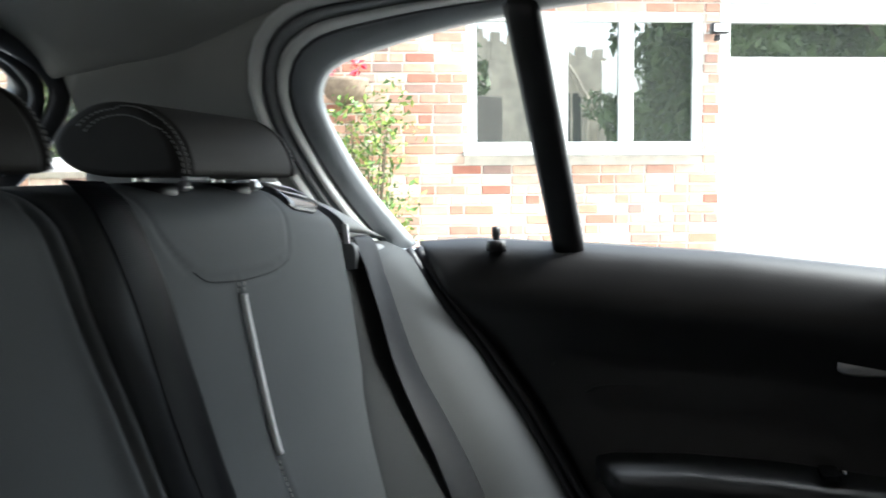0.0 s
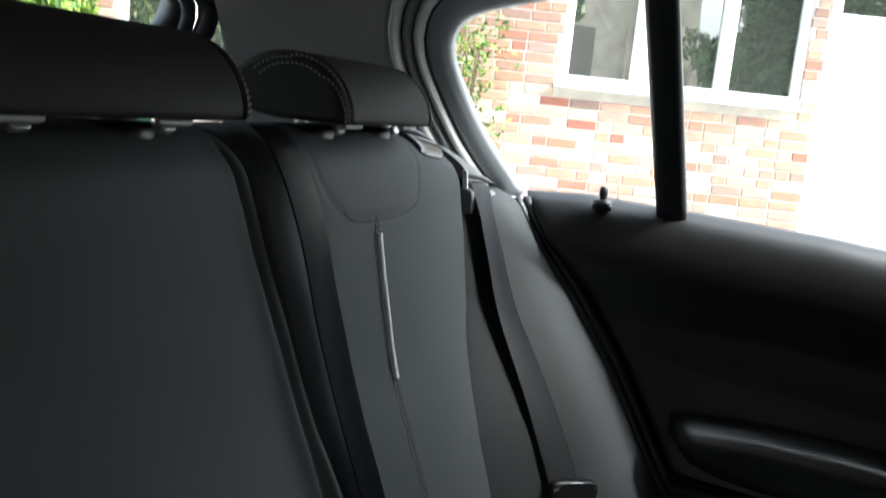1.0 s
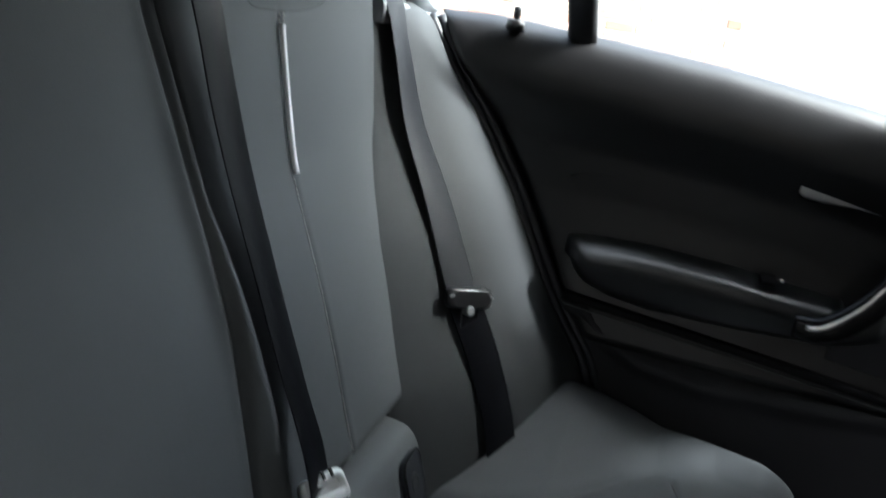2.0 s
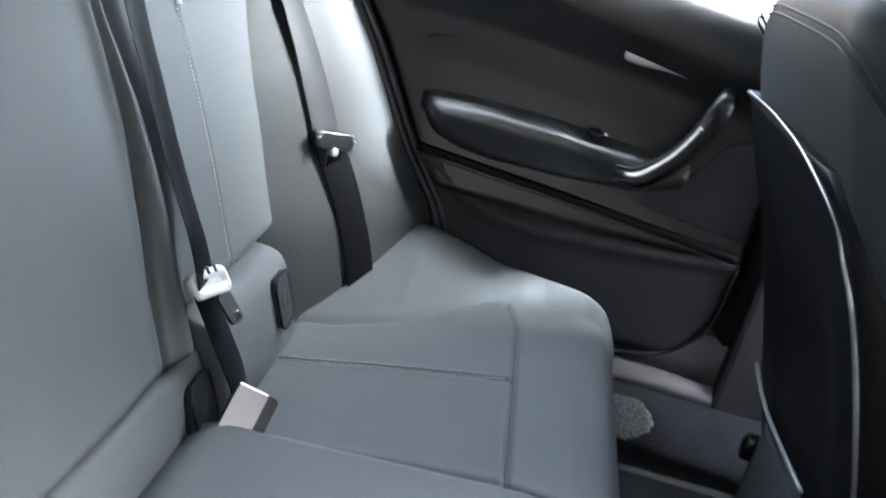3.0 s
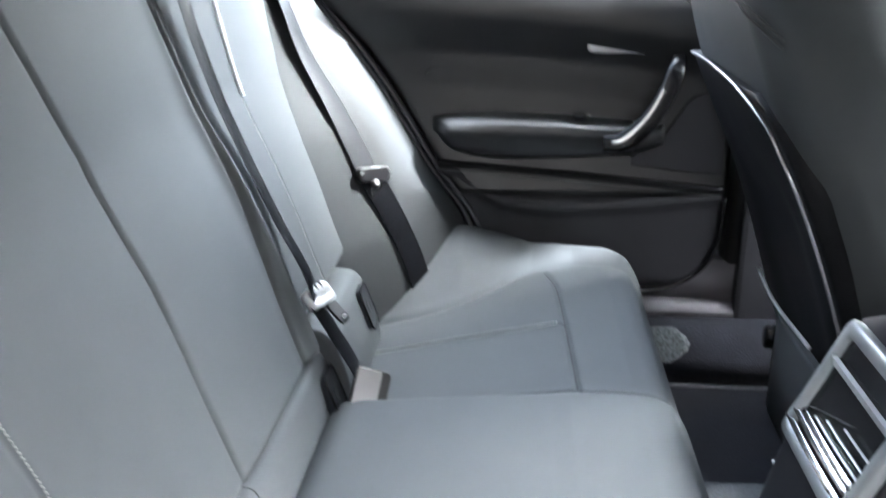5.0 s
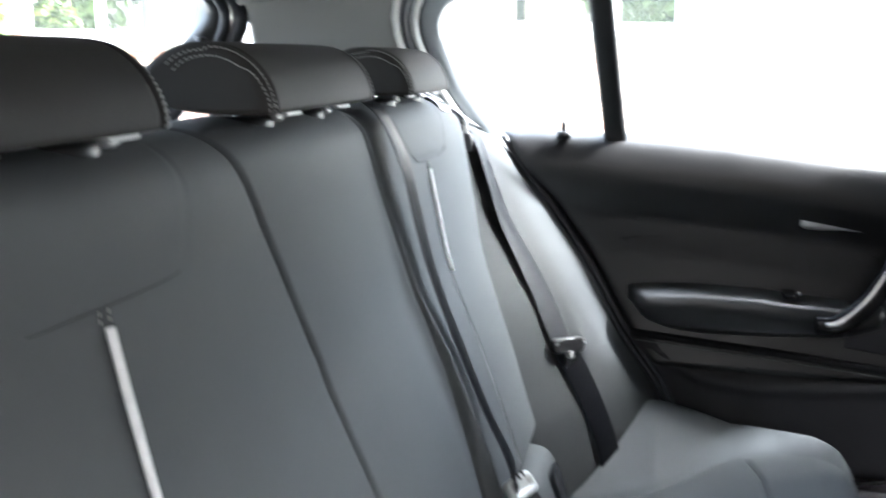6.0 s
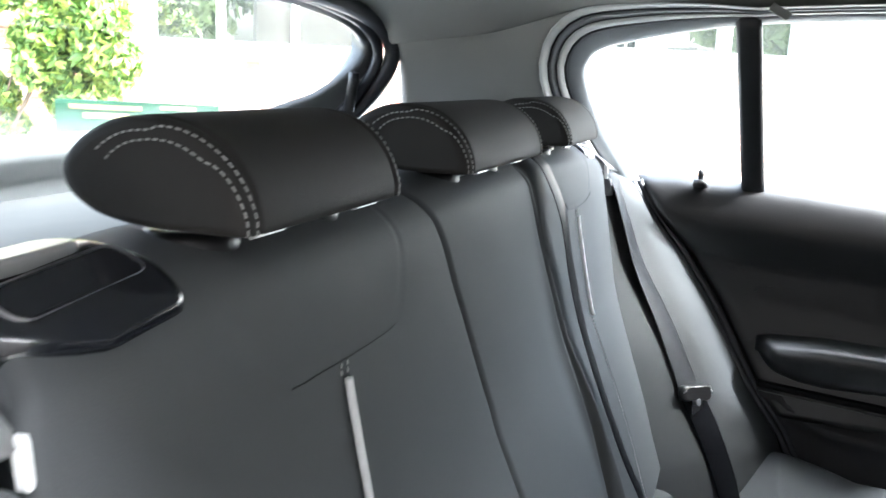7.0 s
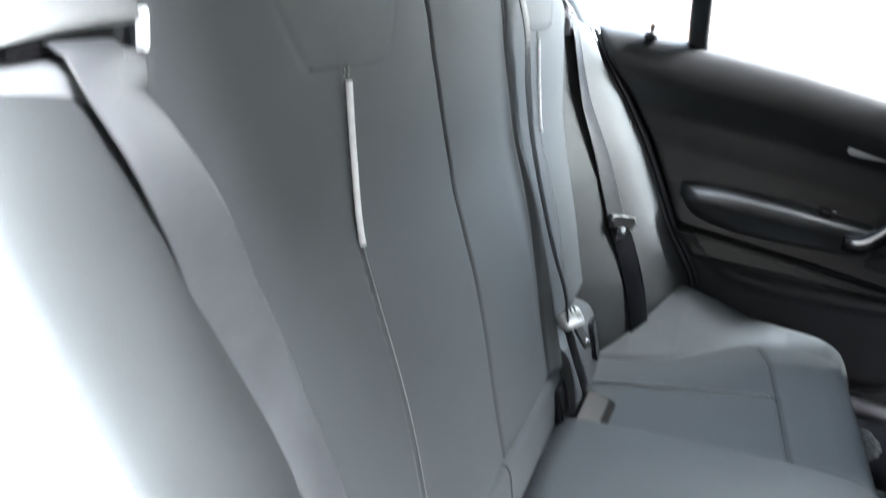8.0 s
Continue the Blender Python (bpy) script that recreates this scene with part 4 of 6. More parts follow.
def roof_edge(y):
    return float(np.interp(-y, [-0.40, -0.25, -0.12, -0.05, 0.0, 0.12, 0.25, 0.40, 0.7, 1.3], [1.196, 1.215, 1.240, 1.252, 1.256, 1.261, 1.269, 1.277, 1.278, 1.245]))


def hatch_y(x):
    return float(np.interp(abs(x), [0, 0.16, 0.37, 0.50, 0.57, 0.605, 0.62], [0.372, 0.376, 0.384, 0.392, 0.396, 0.398, 0.400]))


# roof lining
rings = []
for x in np.concatenate([np.linspace(-0.645, -0.50, 24), np.linspace(-0.48, 0.48, 33), np.linspace(0.50, 0.645, 24)]):
    ring = []
    yh = hatch_y(x)
    for t in np.linspace(0, 1, 50):
        y = -1.50 + (yh + 1.50) * t
        k = min(abs(x) / 0.612, 1.0)
        z = roof_top(y) - (roof_top(y) - roof_edge(y)) * k ** 8.0
        xe = math.copysign(min(abs(x), 0.614), x)
        ring.append((xe, y, z))
    ring += [(a, b_, c_ + 0.03) for a, b_, c_ in ring[::-1]]
    rings.append(ring)
lining = part("ceiling", skin("ceiling", rings), HEADLINER)
tagged(lining, "pale grey cloth roof lining of the car", "roof lining", kind="structure")

# a grab-handle foot on the lining
grab = thing("grab_handle", "pale grey mount of the folded grab handle above the door", "grab handle", (0.55, -0.30, 1.262))
part("foot", slab("foot", 0.030, 0.020, 0.012, 0.006, Matrix.Translation((0.560, -0.225, 1.262)) @ Euler((radians(180), radians(-30), radians(90))).to_matrix().to_4x4()), HEADLINER, grab)


def corner_pillar(side):
    """The pale panel between side window and tailgate; its front edge follows the window's trim."""
    edge = [(y + ny * 0.064 * k, z + nz * 0.064 * k) for (y, z), (ny, nz), k in zip(GLASS_EDGE, EDGE_N, EDGE_K)]
    edge = [(y, z) for y, z in edge if z < roof_edge(y) + 0.016 and y > 0.0]
    low, high = edge[0][1], edge[-1][1]
    rings = []
    for yf, zf in edge:
        v = (zf - low) / (high - low)
        zb = 0.985 + (roof_edge(0.392) + 0.012 - 0.985) * v
        ring = []
        for u in np.linspace(0, 1, 26):
            y, z = yf + (0.394 - yf) * u, zf + (zb - zf) * u
            ztop = roof_edge(y) + 0.001
            back = 0.612 + 0.040 * (1 - math.exp(-max(ztop - z, 0) / 0.043)) + 0.004 * max(0.0, (z - ztop) / 0.012)
            k = min(u / 0.45, 1.0)
            k = k * k * (3 - 2 * k)
            x = (side_x(z) - 0.036) * (1 - k) + back * k
            e = max(0.0, 1 - (1 - u) / 0.12)
            x += 0.020 * (1 - math.sqrt(max(0, 1 - e * e)))
            ring.append((side * x, y, z))
        ring += [(side * 0.73, ring[-1][1], ring[-1][2]), (side * 0.76, ring[0][1], ring[0][2])]
        rings.append(ring)
    p = part("pillar_panel", skin("pillar_panel", rings), CORNERTRIM)
    tagged(p, "pale grey corner pillar panel behind the side window", "pillar trim", kind="structure")


for side in (1, -1):
    corner_pillar(side)

# tailgate: seals, frame, glass, lower panel, all on a sloping plane
TAIL = [(0.0, 0.378, 1.262), (0.16, 0.382, 1.260), (0.34, 0.388, 1.254), (0.46, 0.396, 1.246), (0.55, 0.402, 1.234), (0.605, 0.402, 1.216), (0.632, 0.400, 1.190), (0.632, 0.404, 1.160), (0.625, 0.418, 1.130), (0.616, 0.446, 1.092), (0.598, 0.50, 1.035), (0.58, 0.56, 0.97)]
TAIL_C = curve_pts(TAIL, 60)
full = np.vstack([TAIL_C[::-1] * np.array([-1, 1, 1]), TAIL_C[1:]])
seal = thing("tailgate_seal", "dark rubber seal round the tailgate opening", "rubber seal", (0, 0.55, 0.96), kind="structure")
part("seal_tube", tube("seal_tube", full, 0.014, 10, up=(0, 0.6, 0.8)), RUBBER, seal)
inner = full.copy()
inner[:, 0] *= 0.975
inner[:, 1] += 0.020
inner[:, 2] -= 0.002
part("seal_tube", tube("seal_tube", inner, 0.010, 10, up=(0, 0.6, 0.8)), RUBBER, seal)
gate = thing("tailgate", "closed tailgate with black frame round its sloping rear window", "tailgate", (0, 0.70, 0.6))
outer_l = full.copy()
outer_l[:, 1] += 0.028
glass_l = full.copy()
glass_l[:, 0] *= np.interp(glass_l[:, 2], [0.97, 1.05, 1.10, 1.15, 1.19, 1.262], [0.90, 0.90, 0.92, 0.945, 0.965, 0.96])
glass_l[:, 1] = full[:, 1] + np.interp(full[:, 2], [0.97, 1.08, 1.18, 1.262], [0.075, 0.048, 0.036, 0.040])
glass_l[:, 2] = full[:, 2] + np.interp(full[:, 2], [0.97, 1.08, 1.18, 1.262], [0.075, 0.020, -0.004, -0.016])
mid_l = 0.5 * (outer_l + glass_l) + np.array([0, -0.006, 0.004])
part("frame", skin("frame", [outer_l, mid_l, glass_l, glass_l + np.array([0, 0.012, 0.006]), outer_l + np.array([0, 0.05, 0.02])], loop=False), REVEAL, gate, "dark grey inner frame")
rings = []
for i in range(0, len(glass_l) // 2 + 1):
    a, b = glass_l[i], glass_l[-1 - i]
    rings.append([a + (b - a) * t + np.array([0, 0.010, 0.0]) for t in np.linspace(0, 1, 9)])
pane = part("window_pane", skin("window_pane", rings, loop=False), GLASS, gate, "clear rear window")
pane.visible_shadow = False
zb, yb = float(glass_l[0][2]), float(glass_l[0][1])
part("lower_panel", skin("lower_panel", [[(x, y, z) for y, z in ((yb + 0.004, zb + 0.008), (yb - 0.020, zb + 0.004), (yb - 0.030, zb - 0.020), (yb - 0.012, zb - 0.045), (yb - 0.030, zb - 0.075), (yb - 0.020, zb - 0.16), (yb + 0.02, 0.60), (yb + 0.09, 0.60), (yb + 0.06, zb))] for x in np.linspace(-0.56, 0.56, 12)]), PALEPANEL, gate, "pale grey lower panel")
part("outer_skin", skin("outer_skin", [[(x, y, z) for y, z in ((yb + 0.10, zb - 0.02), (yb + 0.16, 0.80), (yb + 0.15, 0.45), (yb + 0.10, 0.45), (yb + 0.06, zb - 0.03))] for x in np.linspace(-0.66, 0.66, 12)]), PAINT, gate, "silver-blue paint")
# strut joint by the tailgate corner
strut = part("strut_joint", tube("strut_joint", [(0.588, 0.458, 1.080), (0.584, 0.452, 1.118), (0.581, 0.448, 1.130), (0.580, 0.446, 1.146)], 0.0095, 10, up=(0, 1, 0)), SATINBLACK, gate, "black strut joint")
part("strut_joint", tube("strut_joint", [(-0.588, 0.458, 1.080), (-0.584, 0.452, 1.118), (-0.581, 0.448, 1.130), (-0.580, 0.446, 1.146)], 0.0095, 10, up=(0, 1, 0)), SATINBLACK, gate, "black strut joint")

shelf = thing("parcel_shelf", "pale grey cloth parcel shelf behind the rear seats", "parcel shelf", (0, 0.37, 0.95))
part("board", skin("board", [[(x, y, z) for y, z in ((0.165, 0.985), (0.19, 0.992), (0.52, 0.985), (0.585, 0.985), (0.60, 0.968), (0.165, 0.962))] for x in np.linspace(-0.56, 0.56, 8)]), SHELFMAT, shelf)

# ---- belt guide trims on the shoulders ----


def shoulder(side):
    t = thing("belt_guide", "grey plastic shoulder trim with the belt slot", "belt guide", (0.66 * side, 0.04, 0.99), "belt guides")
    # a cover that slopes back over the slot and falls away towards the window
    rings = []
    for u in np.linspace(0, 1, 24):
        x = 0.600 + 0.135 * u
        drop = 0.032 * u ** 1.5
        prof = curve_pts([(0.012, 1.0135), (0.008, 1.018), (0.013, 1.027), (0.032, 1.040), (0.065, 1.053), (0.13, 1.060)], 22)
        ring = [(side * x, y, z - drop * min(1.0, (z - 1.0) / 0.03)) for y, z in prof] + [(side * x, 0.13, 0.97), (side * x, 0.03, 0.97), (side * x, 0.03, 1.0135 - drop * 0.45)]
        rings.append(ring)
    part("hood", skin("hood", rings), GUIDETRIM, t)
    part("slot", box("slot", min(side * 0.606, side * 0.684), max(side * 0.606, side * 0.684), 0.013, 0.034, 0.999, 1.0130), GLOSSBLACK, t, "black belt slot")
    part("slot_cheek", slab("slot_cheek", 0.0045, 0.022, 0.006, 0.002, Matrix.Translation((side * 0.599, 0.007, 1.012)) @ Euler((radians(84), 0, 0)).to_matrix().to_4x4(), 0.2), PALEPLASTIC, t, "pale slot cheek")
    part("lower_lip", skin("lower_lip", [[(side * x, y, z - 0.010 * (x - 0.6) / 0.12) for y, z in ((0.008, 1.003), (0.001, 0.999), (-0.001, 0.990), (-0.001, 0.974), (0.020, 0.970), (0.03, 1.003))] for x in np.linspace(0.604, 0.728, 10)]), SEALGREY, t, "ribbed lower lip")
    return t


shoulder(1)
shoulder(-1)

# ---- rear door, closed side ----
door = thing("rear_door", "closed rear door with black trim, armrest, pull and silver release", "car door", (0.78, -0.4, 0.40))


def waist_z(y):
    return float(np.interp(-y, [0.0, 0.02, 0.10, 0.25, 0.40, 0.56, 0.70, 0.80], [0.985, 0.993, 0.998, 0.992, 0.984, 0.968, 0.950, 0.940]))


def rear_edge(z):
    """Rear edge of the trim panel against the bolster."""
    return float(np.interp(z, [0.40, 0.50, 0.57, 0.65, 0.70, 0.785, 0.865, 0.93, 0.97, 1.0], [-0.37, -0.345, -0.312, -0.252, -0.222, -0.172, -0.115, -0.060, -0.034, -0.012]))


# upper trim: rolls over at the waist; a recess for insert and release below
rings = []
for t in np.linspace(0, 1, 70):
    ring = []
    for v in np.linspace(0, 1, 40):
        yf = -0.772
        # vertical line of the panel at this station
        z = 0.600 + (waist_z(rear_edge(0.99) + (yf - rear_edge(0.99)) * t) - 0.600) * v
        y = rear_edge(z) + (yf - rear_edge(z)) * t
        wz = waist_z(y)
        d = wz - z
        x = 0.735 + float(np.interp(d, [0.0, 0.006, 0.018, 0.035, 0.055, 0.078, 0.10, 0.135, 0.20, 0.30, 0.40], [0.030, 0.020, 0.010, 0.003, -0.001, 0.001, 0.010, 0.026, 0.030, 0.026, 0.010]))
        e = max(0.0, 1 - (rear_edge(z) - y) / 0.02)
        x += 0.02 * (1 - math.sqrt(max(0, 1 - e * e)))
        ring.append((x, y, z))
    ring += [(0.80, ring[-1][1], ring[-1][2]), (0.80, ring[0][1], ring[0][2])]
    rings.append(ring)
part("upper_trim", skin("upper_trim", rings), DOORSKIN, door, "soft black upper trim")

# insert panel with a raised border
INS = curve_pts([(-0.195, 0.845), (-0.215, 0.862), (-0.30, 0.866), (-0.41, 0.862), (-0.50, 0.850), (-0.60, 0.822), (-0.655, 0.800)], 40)
part("insert_edge", tube("insert_edge", [(0.7640, y, z) for y, z in INS], 0.0026, 8, up=(1, 0, 0)), DOORSKIN, door)
CREASE = curve_pts([(-0.235, 0.812), (-0.254, 0.822), (-0.34, 0.828), (-0.436, 0.827), (-0.565, 0.812), (-0.649, 0.785)], 40)
part("insert_edge", tube("insert_edge", [(0.7648, y, z) for y, z in CREASE], 0.0024, 8, up=(1, 0, 0)), DOORSKIN, door)
grip_rings = []
for t in np.linspace(0, 1, 20):
    y = -0.600 - 0.160 * t
    top = float(np.interp(t, [0, 0.35, 0.6, 1.0], [0.672, 0.712, 0.775, 0.800]))
    low = 0.652 - 0.016 * t
    grip_rings.append([(0.762, y, low), (0.7575, y, low + 0.003), (0.7575, y, top - 0.003), (0.762, y, top), (0.775, y, top), (0.775, y, low)])
part("grip_panel", skin("grip_panel", grip_rings, smooth=False), DOORLOW, door, "dark grey panel before the pull")

# armrest
ARM = np.linspace(0, 1, 50)
rings = []
for t in ARM:
    y = -0.248 - 0.352 * t
    top = float(np.interp(t, [0, 0.06, 0.3, 0.6, 1.0], [0.731, 0.736, 0.741, 0.739, 0.728]))
    low = float(np.interp(t, [0, 0.02, 0.05, 0.10, 0.2, 0.35, 0.67, 1.0], [0.724, 0.708, 0.694, 0.681, 0.670, 0.665, 0.668, 0.675]))
    out = 0.060 * math.sin(min(0.10 + t / 0.10, 1) * math.pi / 2) * float(np.interp(t, [0, 0.7, 1], [1, 1, 0.8]))
    c = curve_pts([(0.772, top + 0.006), (0.764 - out * 0.5, top + 0.003), (0.764 - out * 0.93, top - 0.004), (0.764 - out, top - 0.020), (0.764 - out * 0.92, 0.5 * (top + low)), (0.764 - out * 0.62, low + 0.006), (0.772, low - 0.006)], 26)
    rings.append([(x, y, z) for x, z in c])
arm = part("armrest", skin("armrest", rings), ARMSKIN, door, "black armrest")
part("window_switch", slab("window_switch", 0.030, 0.020, 0.006, 0.004, Matrix.Translation((0.728, -0.505, 0.7465)) @ Euler((0, radians(-6), radians(4))).to_matrix().to_4x4()), GLOSSBLACK, arm, "window switch")
part("switch_edge", box("switch_edge", 0.718, 0.730, -0.522, -0.517, 0.748, 0.753, 0.001), CHROME, arm, "bright switch edge")
# pull handle: a curved grip that rises from the armrest's front
PULL = curve_pts([(0.704, -0.545, 0.706), (0.698, -0.577, 0.713), (0.702, -0.612, 0.745), (0.708, -0.638, 0.787), (0.716, -0.655, 0.825), (0.738, -0.665, 0.845), (0.762, -0.665, 0.845)], 50)
run = unit(np.gradient(PULL, axis=0))
swell = 0.006 * np.sin(np.pi * np.linspace(0.06, 0.94, len(PULL)))
GRIP = PULL + np.stack([0 * swell, -run[:, 2] * swell, run[:, 1] * swell], 1)
pull = part("pull_handle", skin("pull_handle", sweep(GRIP, rounded(0.034, 0.022, 0.010, 5), up=(-1, 0, 0.15), scale=np.interp(np.linspace(0, 1, len(PULL)), [0, 0.2, 0.75, 1], [0.85, 1.0, 0.95, 0.6]))), GLOSSBLACK, door, "glossy black pull handle")
# chrome covers only the lower run: the highlight is put into its length
part("pull_inlay", skin("pull_inlay", sweep(PULL[3:31] + np.array([-0.0120, 0.002, 0.002]), rounded(0.0065, 0.003, 0.0013, 3), up=(-1, 0, 0.15))), CHROME, pull, "chrome inlay cut to the handle's highlight")
part("pull_base", skin("pull_base", [[(x, -0.560 - 0.150 * t, 0.672 + 0.05 * t ** 2 - 0.0 + dz) for x, dz in ((0.772, 0.0), (0.735 + 0.02 * t, 0.004), (0.722 + 0.03 * t, 0.018), (0.735 + 0.02 * t, 0.034), (0.772, 0.040))] for t in np.linspace(0, 0.62, 14)]), SATINBLACK, door)

# release lever in its bowl
rel = part("release_bowl", skin("release_bowl", [[(x, -0.508 - 0.155 * u, 0.872 - 0.022 * u + v) for x, v in ((0.764 - 0.002, 0.026), (0.7605, 0.018), (0.7635, 0.0), (0.7605, -0.022), (0.764 - 0.002, -0.030))] for u in np.linspace(0, 1, 16)]), GLOSSBLACK, door, "dark release bowl")
rings = []
for u in np.linspace(0, 1, 24):
    h = float(np.interp(u, [0, 0.05, 0.22, 0.5, 1.0], [0.012, 0.0155, 0.0135, 0.0065, 0.002]))
    y, z = -0.514 - 0.130 * u, 0.868 - 0.020 * u
    rings.append([(0.7570, y, z + h * 0.62), (0.7495 + 0.003 * u, y, z + h * 0.45), (0.7465 + 0.005 * u, y, z - h * 0.75), (0.749 + 0.005 * u, y, z - h), (0.7585, y, z - h * 0.6)])
part("release_lever", skin("release_lever", rings), SILVER, rel, "satin silver release lever")

# lower trim with pocket, and the line between
rings = []
for t in np.linspace(0, 1, 60):
    ring = []
    for v in np.linspace(0, 1, 34):
        yf = float(np.interp(v, [0, 0.05, 0.12, 0.22, 0.42, 1.0], [-0.640, -0.682, -0.712, -0.740, -0.763, -0.770]))
        z = 0.415 + (0.650 - 0.415) * v
        y = rear_edge(z) + (yf - rear_edge(z)) * t
        line = float(np.interp(-y, [0.25, 0.50, 0.75], [0.650, 0.632, 0.612]))
        z2 = min(z, line)
        pocket = float(np.interp(-y, [0.29, 0.311, 0.375, 0.466, 0.579, 0.755], [0.640, 0.620, 0.582, 0.573, 0.580, 0.600]))
        x = 0.754 - 0.006 * math.exp(-((z2 - pocket) / 0.012) ** 2)
        x += 0.016 * min(1.0, max(0.0, (z2 - pocket) / 0.045))
        e = max(0.0, 1 - (z2 - 0.415) / 0.03)
        x += 0.03 * (1 - math.sqrt(max(0, 1 - e * e)))
        ring.append((x, y, z2))
    ring += [(0.80, ring[-1][1], ring[-1][2]), (0.80, ring[0][1], ring[0][2])]
    rings.append(ring)
part("lower_trim", skin("lower_trim", rings), DOORLOW, door, "black hard lower trim with pocket")
part("trim_line", skin("trim_line", sweep([(0.752, y, float(np.interp(-y, [0.25, 0.50, 0.75], [0.655, 0.637, 0.615]))) for y in np.linspace(-0.258, -0.765, 40)], rounded(0.012, 0.016, 0.004), up=(-1, 0, 0))), SHELLBLACK, door, "black ledge")
part("trim_line", tube("trim_line", [(0.7445, y, float(np.interp(-y, [0.25, 0.50, 0.75], [0.645, 0.627, 0.606]))) for y in np.linspace(-0.262, -0.76, 40)], 0.0010, 6, up=(1, 0, 0)), REVEAL, door, "thin grey line")
part("front_edge_bead", tube("front_edge_bead", curve_pts([(0.752, -0.770, 0.60), (0.752, -0.764, 0.515), (0.754, -0.740, 0.464), (0.757, -0.700, 0.432), (0.76, -0.64, 0.416), (0.76, -0.50, 0.412)], 40), 0.0045, 8, up=(1, 0, 0)), GLOSSBLACK, door)
part("door_core", box("door_core", 0.790, 0.86, -0.775, -0.02, 0.35, 0.955), PAINT, door, "silver-blue painted door shell")
part("door_seal", tube("door_seal", curve_pts([(0.750, rear_edge(z) + 0.010, z) for z in np.linspace(0.985, 0.42, 16)], 50), 0.007, 8, up=(1, 0, 0)), RUBBER, door, "black rubber edge seal")

# locking pin on the waist
pin = part("lock_pin_collar", skin("lock_pin_collar", [[(0.742 + a, -0.129 + b, z) for a, b in circle(r, 18)] for z, r in ((0.985, 0.0125), (0.9970, 0.0115), (0.9985, 0.008), (0.9965, 0.006))]), DOORSKIN, door)
part("lock_pin", skin("lock_pin", [[(0.742 + a, -0.129 + b, z) for a, b in circle(r, 14)] for z, r in ((0.985, 0.0045), (1.001, 0.0042), (1.004, 0.0054), (1.0125, 0.0052), (1.0145, 0.003))]), SATINBLACK, pin, "black locking pin")

# window divider bar, frame, glass
rings = []
for t in np.linspace(0, 1, 12):
    z = 0.975 + 0.29 * t
    y = -0.2155 + 0.036 * t * 0.97
    x = side_x(z)
    ring = [(x - 0.006 + dx, y + dy, z) for dx, dy in ((0.0, -0.0185), (-0.004, -0.012), (-0.005, 0.0), (-0.004, 0.012), (0.0, 0.0185), (0.016, 0.019), (0.016, -0.019))]
    rings.append(ring)
part("divider_bar", skin("divider_bar", rings), SATINBLACK, door, "black window divider bar")
WINDOW_FRAME = mat("grey_window_frame", (0.165, 0.178, 0.19), 0.5, grain=0.2, grain_size=0.001, mottle=0.08, mottle_size=0.05)
part("window_frame", band("window_frame", 0.000, 0.027, 1, -0.004, 0.010, 0.02, 7, 0.003), WINDOW_FRAME, door, "grey window frame")
part("frame_seal", band("frame_seal", 0.0255, 0.0305, 1, 0.008, 0.010, 0.02, 5, 0.002), RUBBER, door, "black seal")
rings = []
lo = [(y, waist_z(y) - 0.02) for y in np.linspace(-0.016, -0.72, 60)]
up = [tuple(p) for p in curve_pts(GLASS_EDGE, 60)]
for (ya, za), (yb2, zb2) in zip(lo, up):
    rings.append([(side_x(za + (zb2 - za) * t) + 0.006, ya + (yb2 - ya) * t, za + (zb2 - za) * t + 0.004 * t) for t in np.linspace(0, 1, 6)])
w = part("window_pane", skin("window_pane", rings, loop=False), GLASS, door, "clear side window")
w.visible_shadow = False

# body-side seals and headliner edging round the opening, both sides
for side in (1, -1):
    o = thing("body_seal", "pale and black seals round the rear door opening", "rubber seal", (0.68 * side, 0.0, 1.0), kind="structure")
    part("seal_lip", band("seal_lip", 0.0305, 0.0415, side, 0.012, 0.018, 0.03, 6, 0.005), PILLARTRIM, o, "pale seal lip")
    part("seal_groove", band("seal_groove", 0.0415, 0.0435, side, 0.016, 0.016, 0.03, 3, 0.0), RUBBER, o, "dark groove")
    part("seal_lip", band("seal_lip", 0.0435, 0.0525, side, 0.018, 0.026, 0.03, 6, 0.004), SEALGREY, o, "grey seal lip")
    part("seal_groove", band("seal_groove", 0.0525, 0.0560, side, 0.022, 0.024, 0.03, 4, 0.0), RUBBER, o, "black seal gap")
    part("edge_trim", band("edge_trim", 0.0560, 0.067, side, 0.026, 0.037, 0.05, 6, 0.005), PILLARTRIM, o, "pale edge trim")

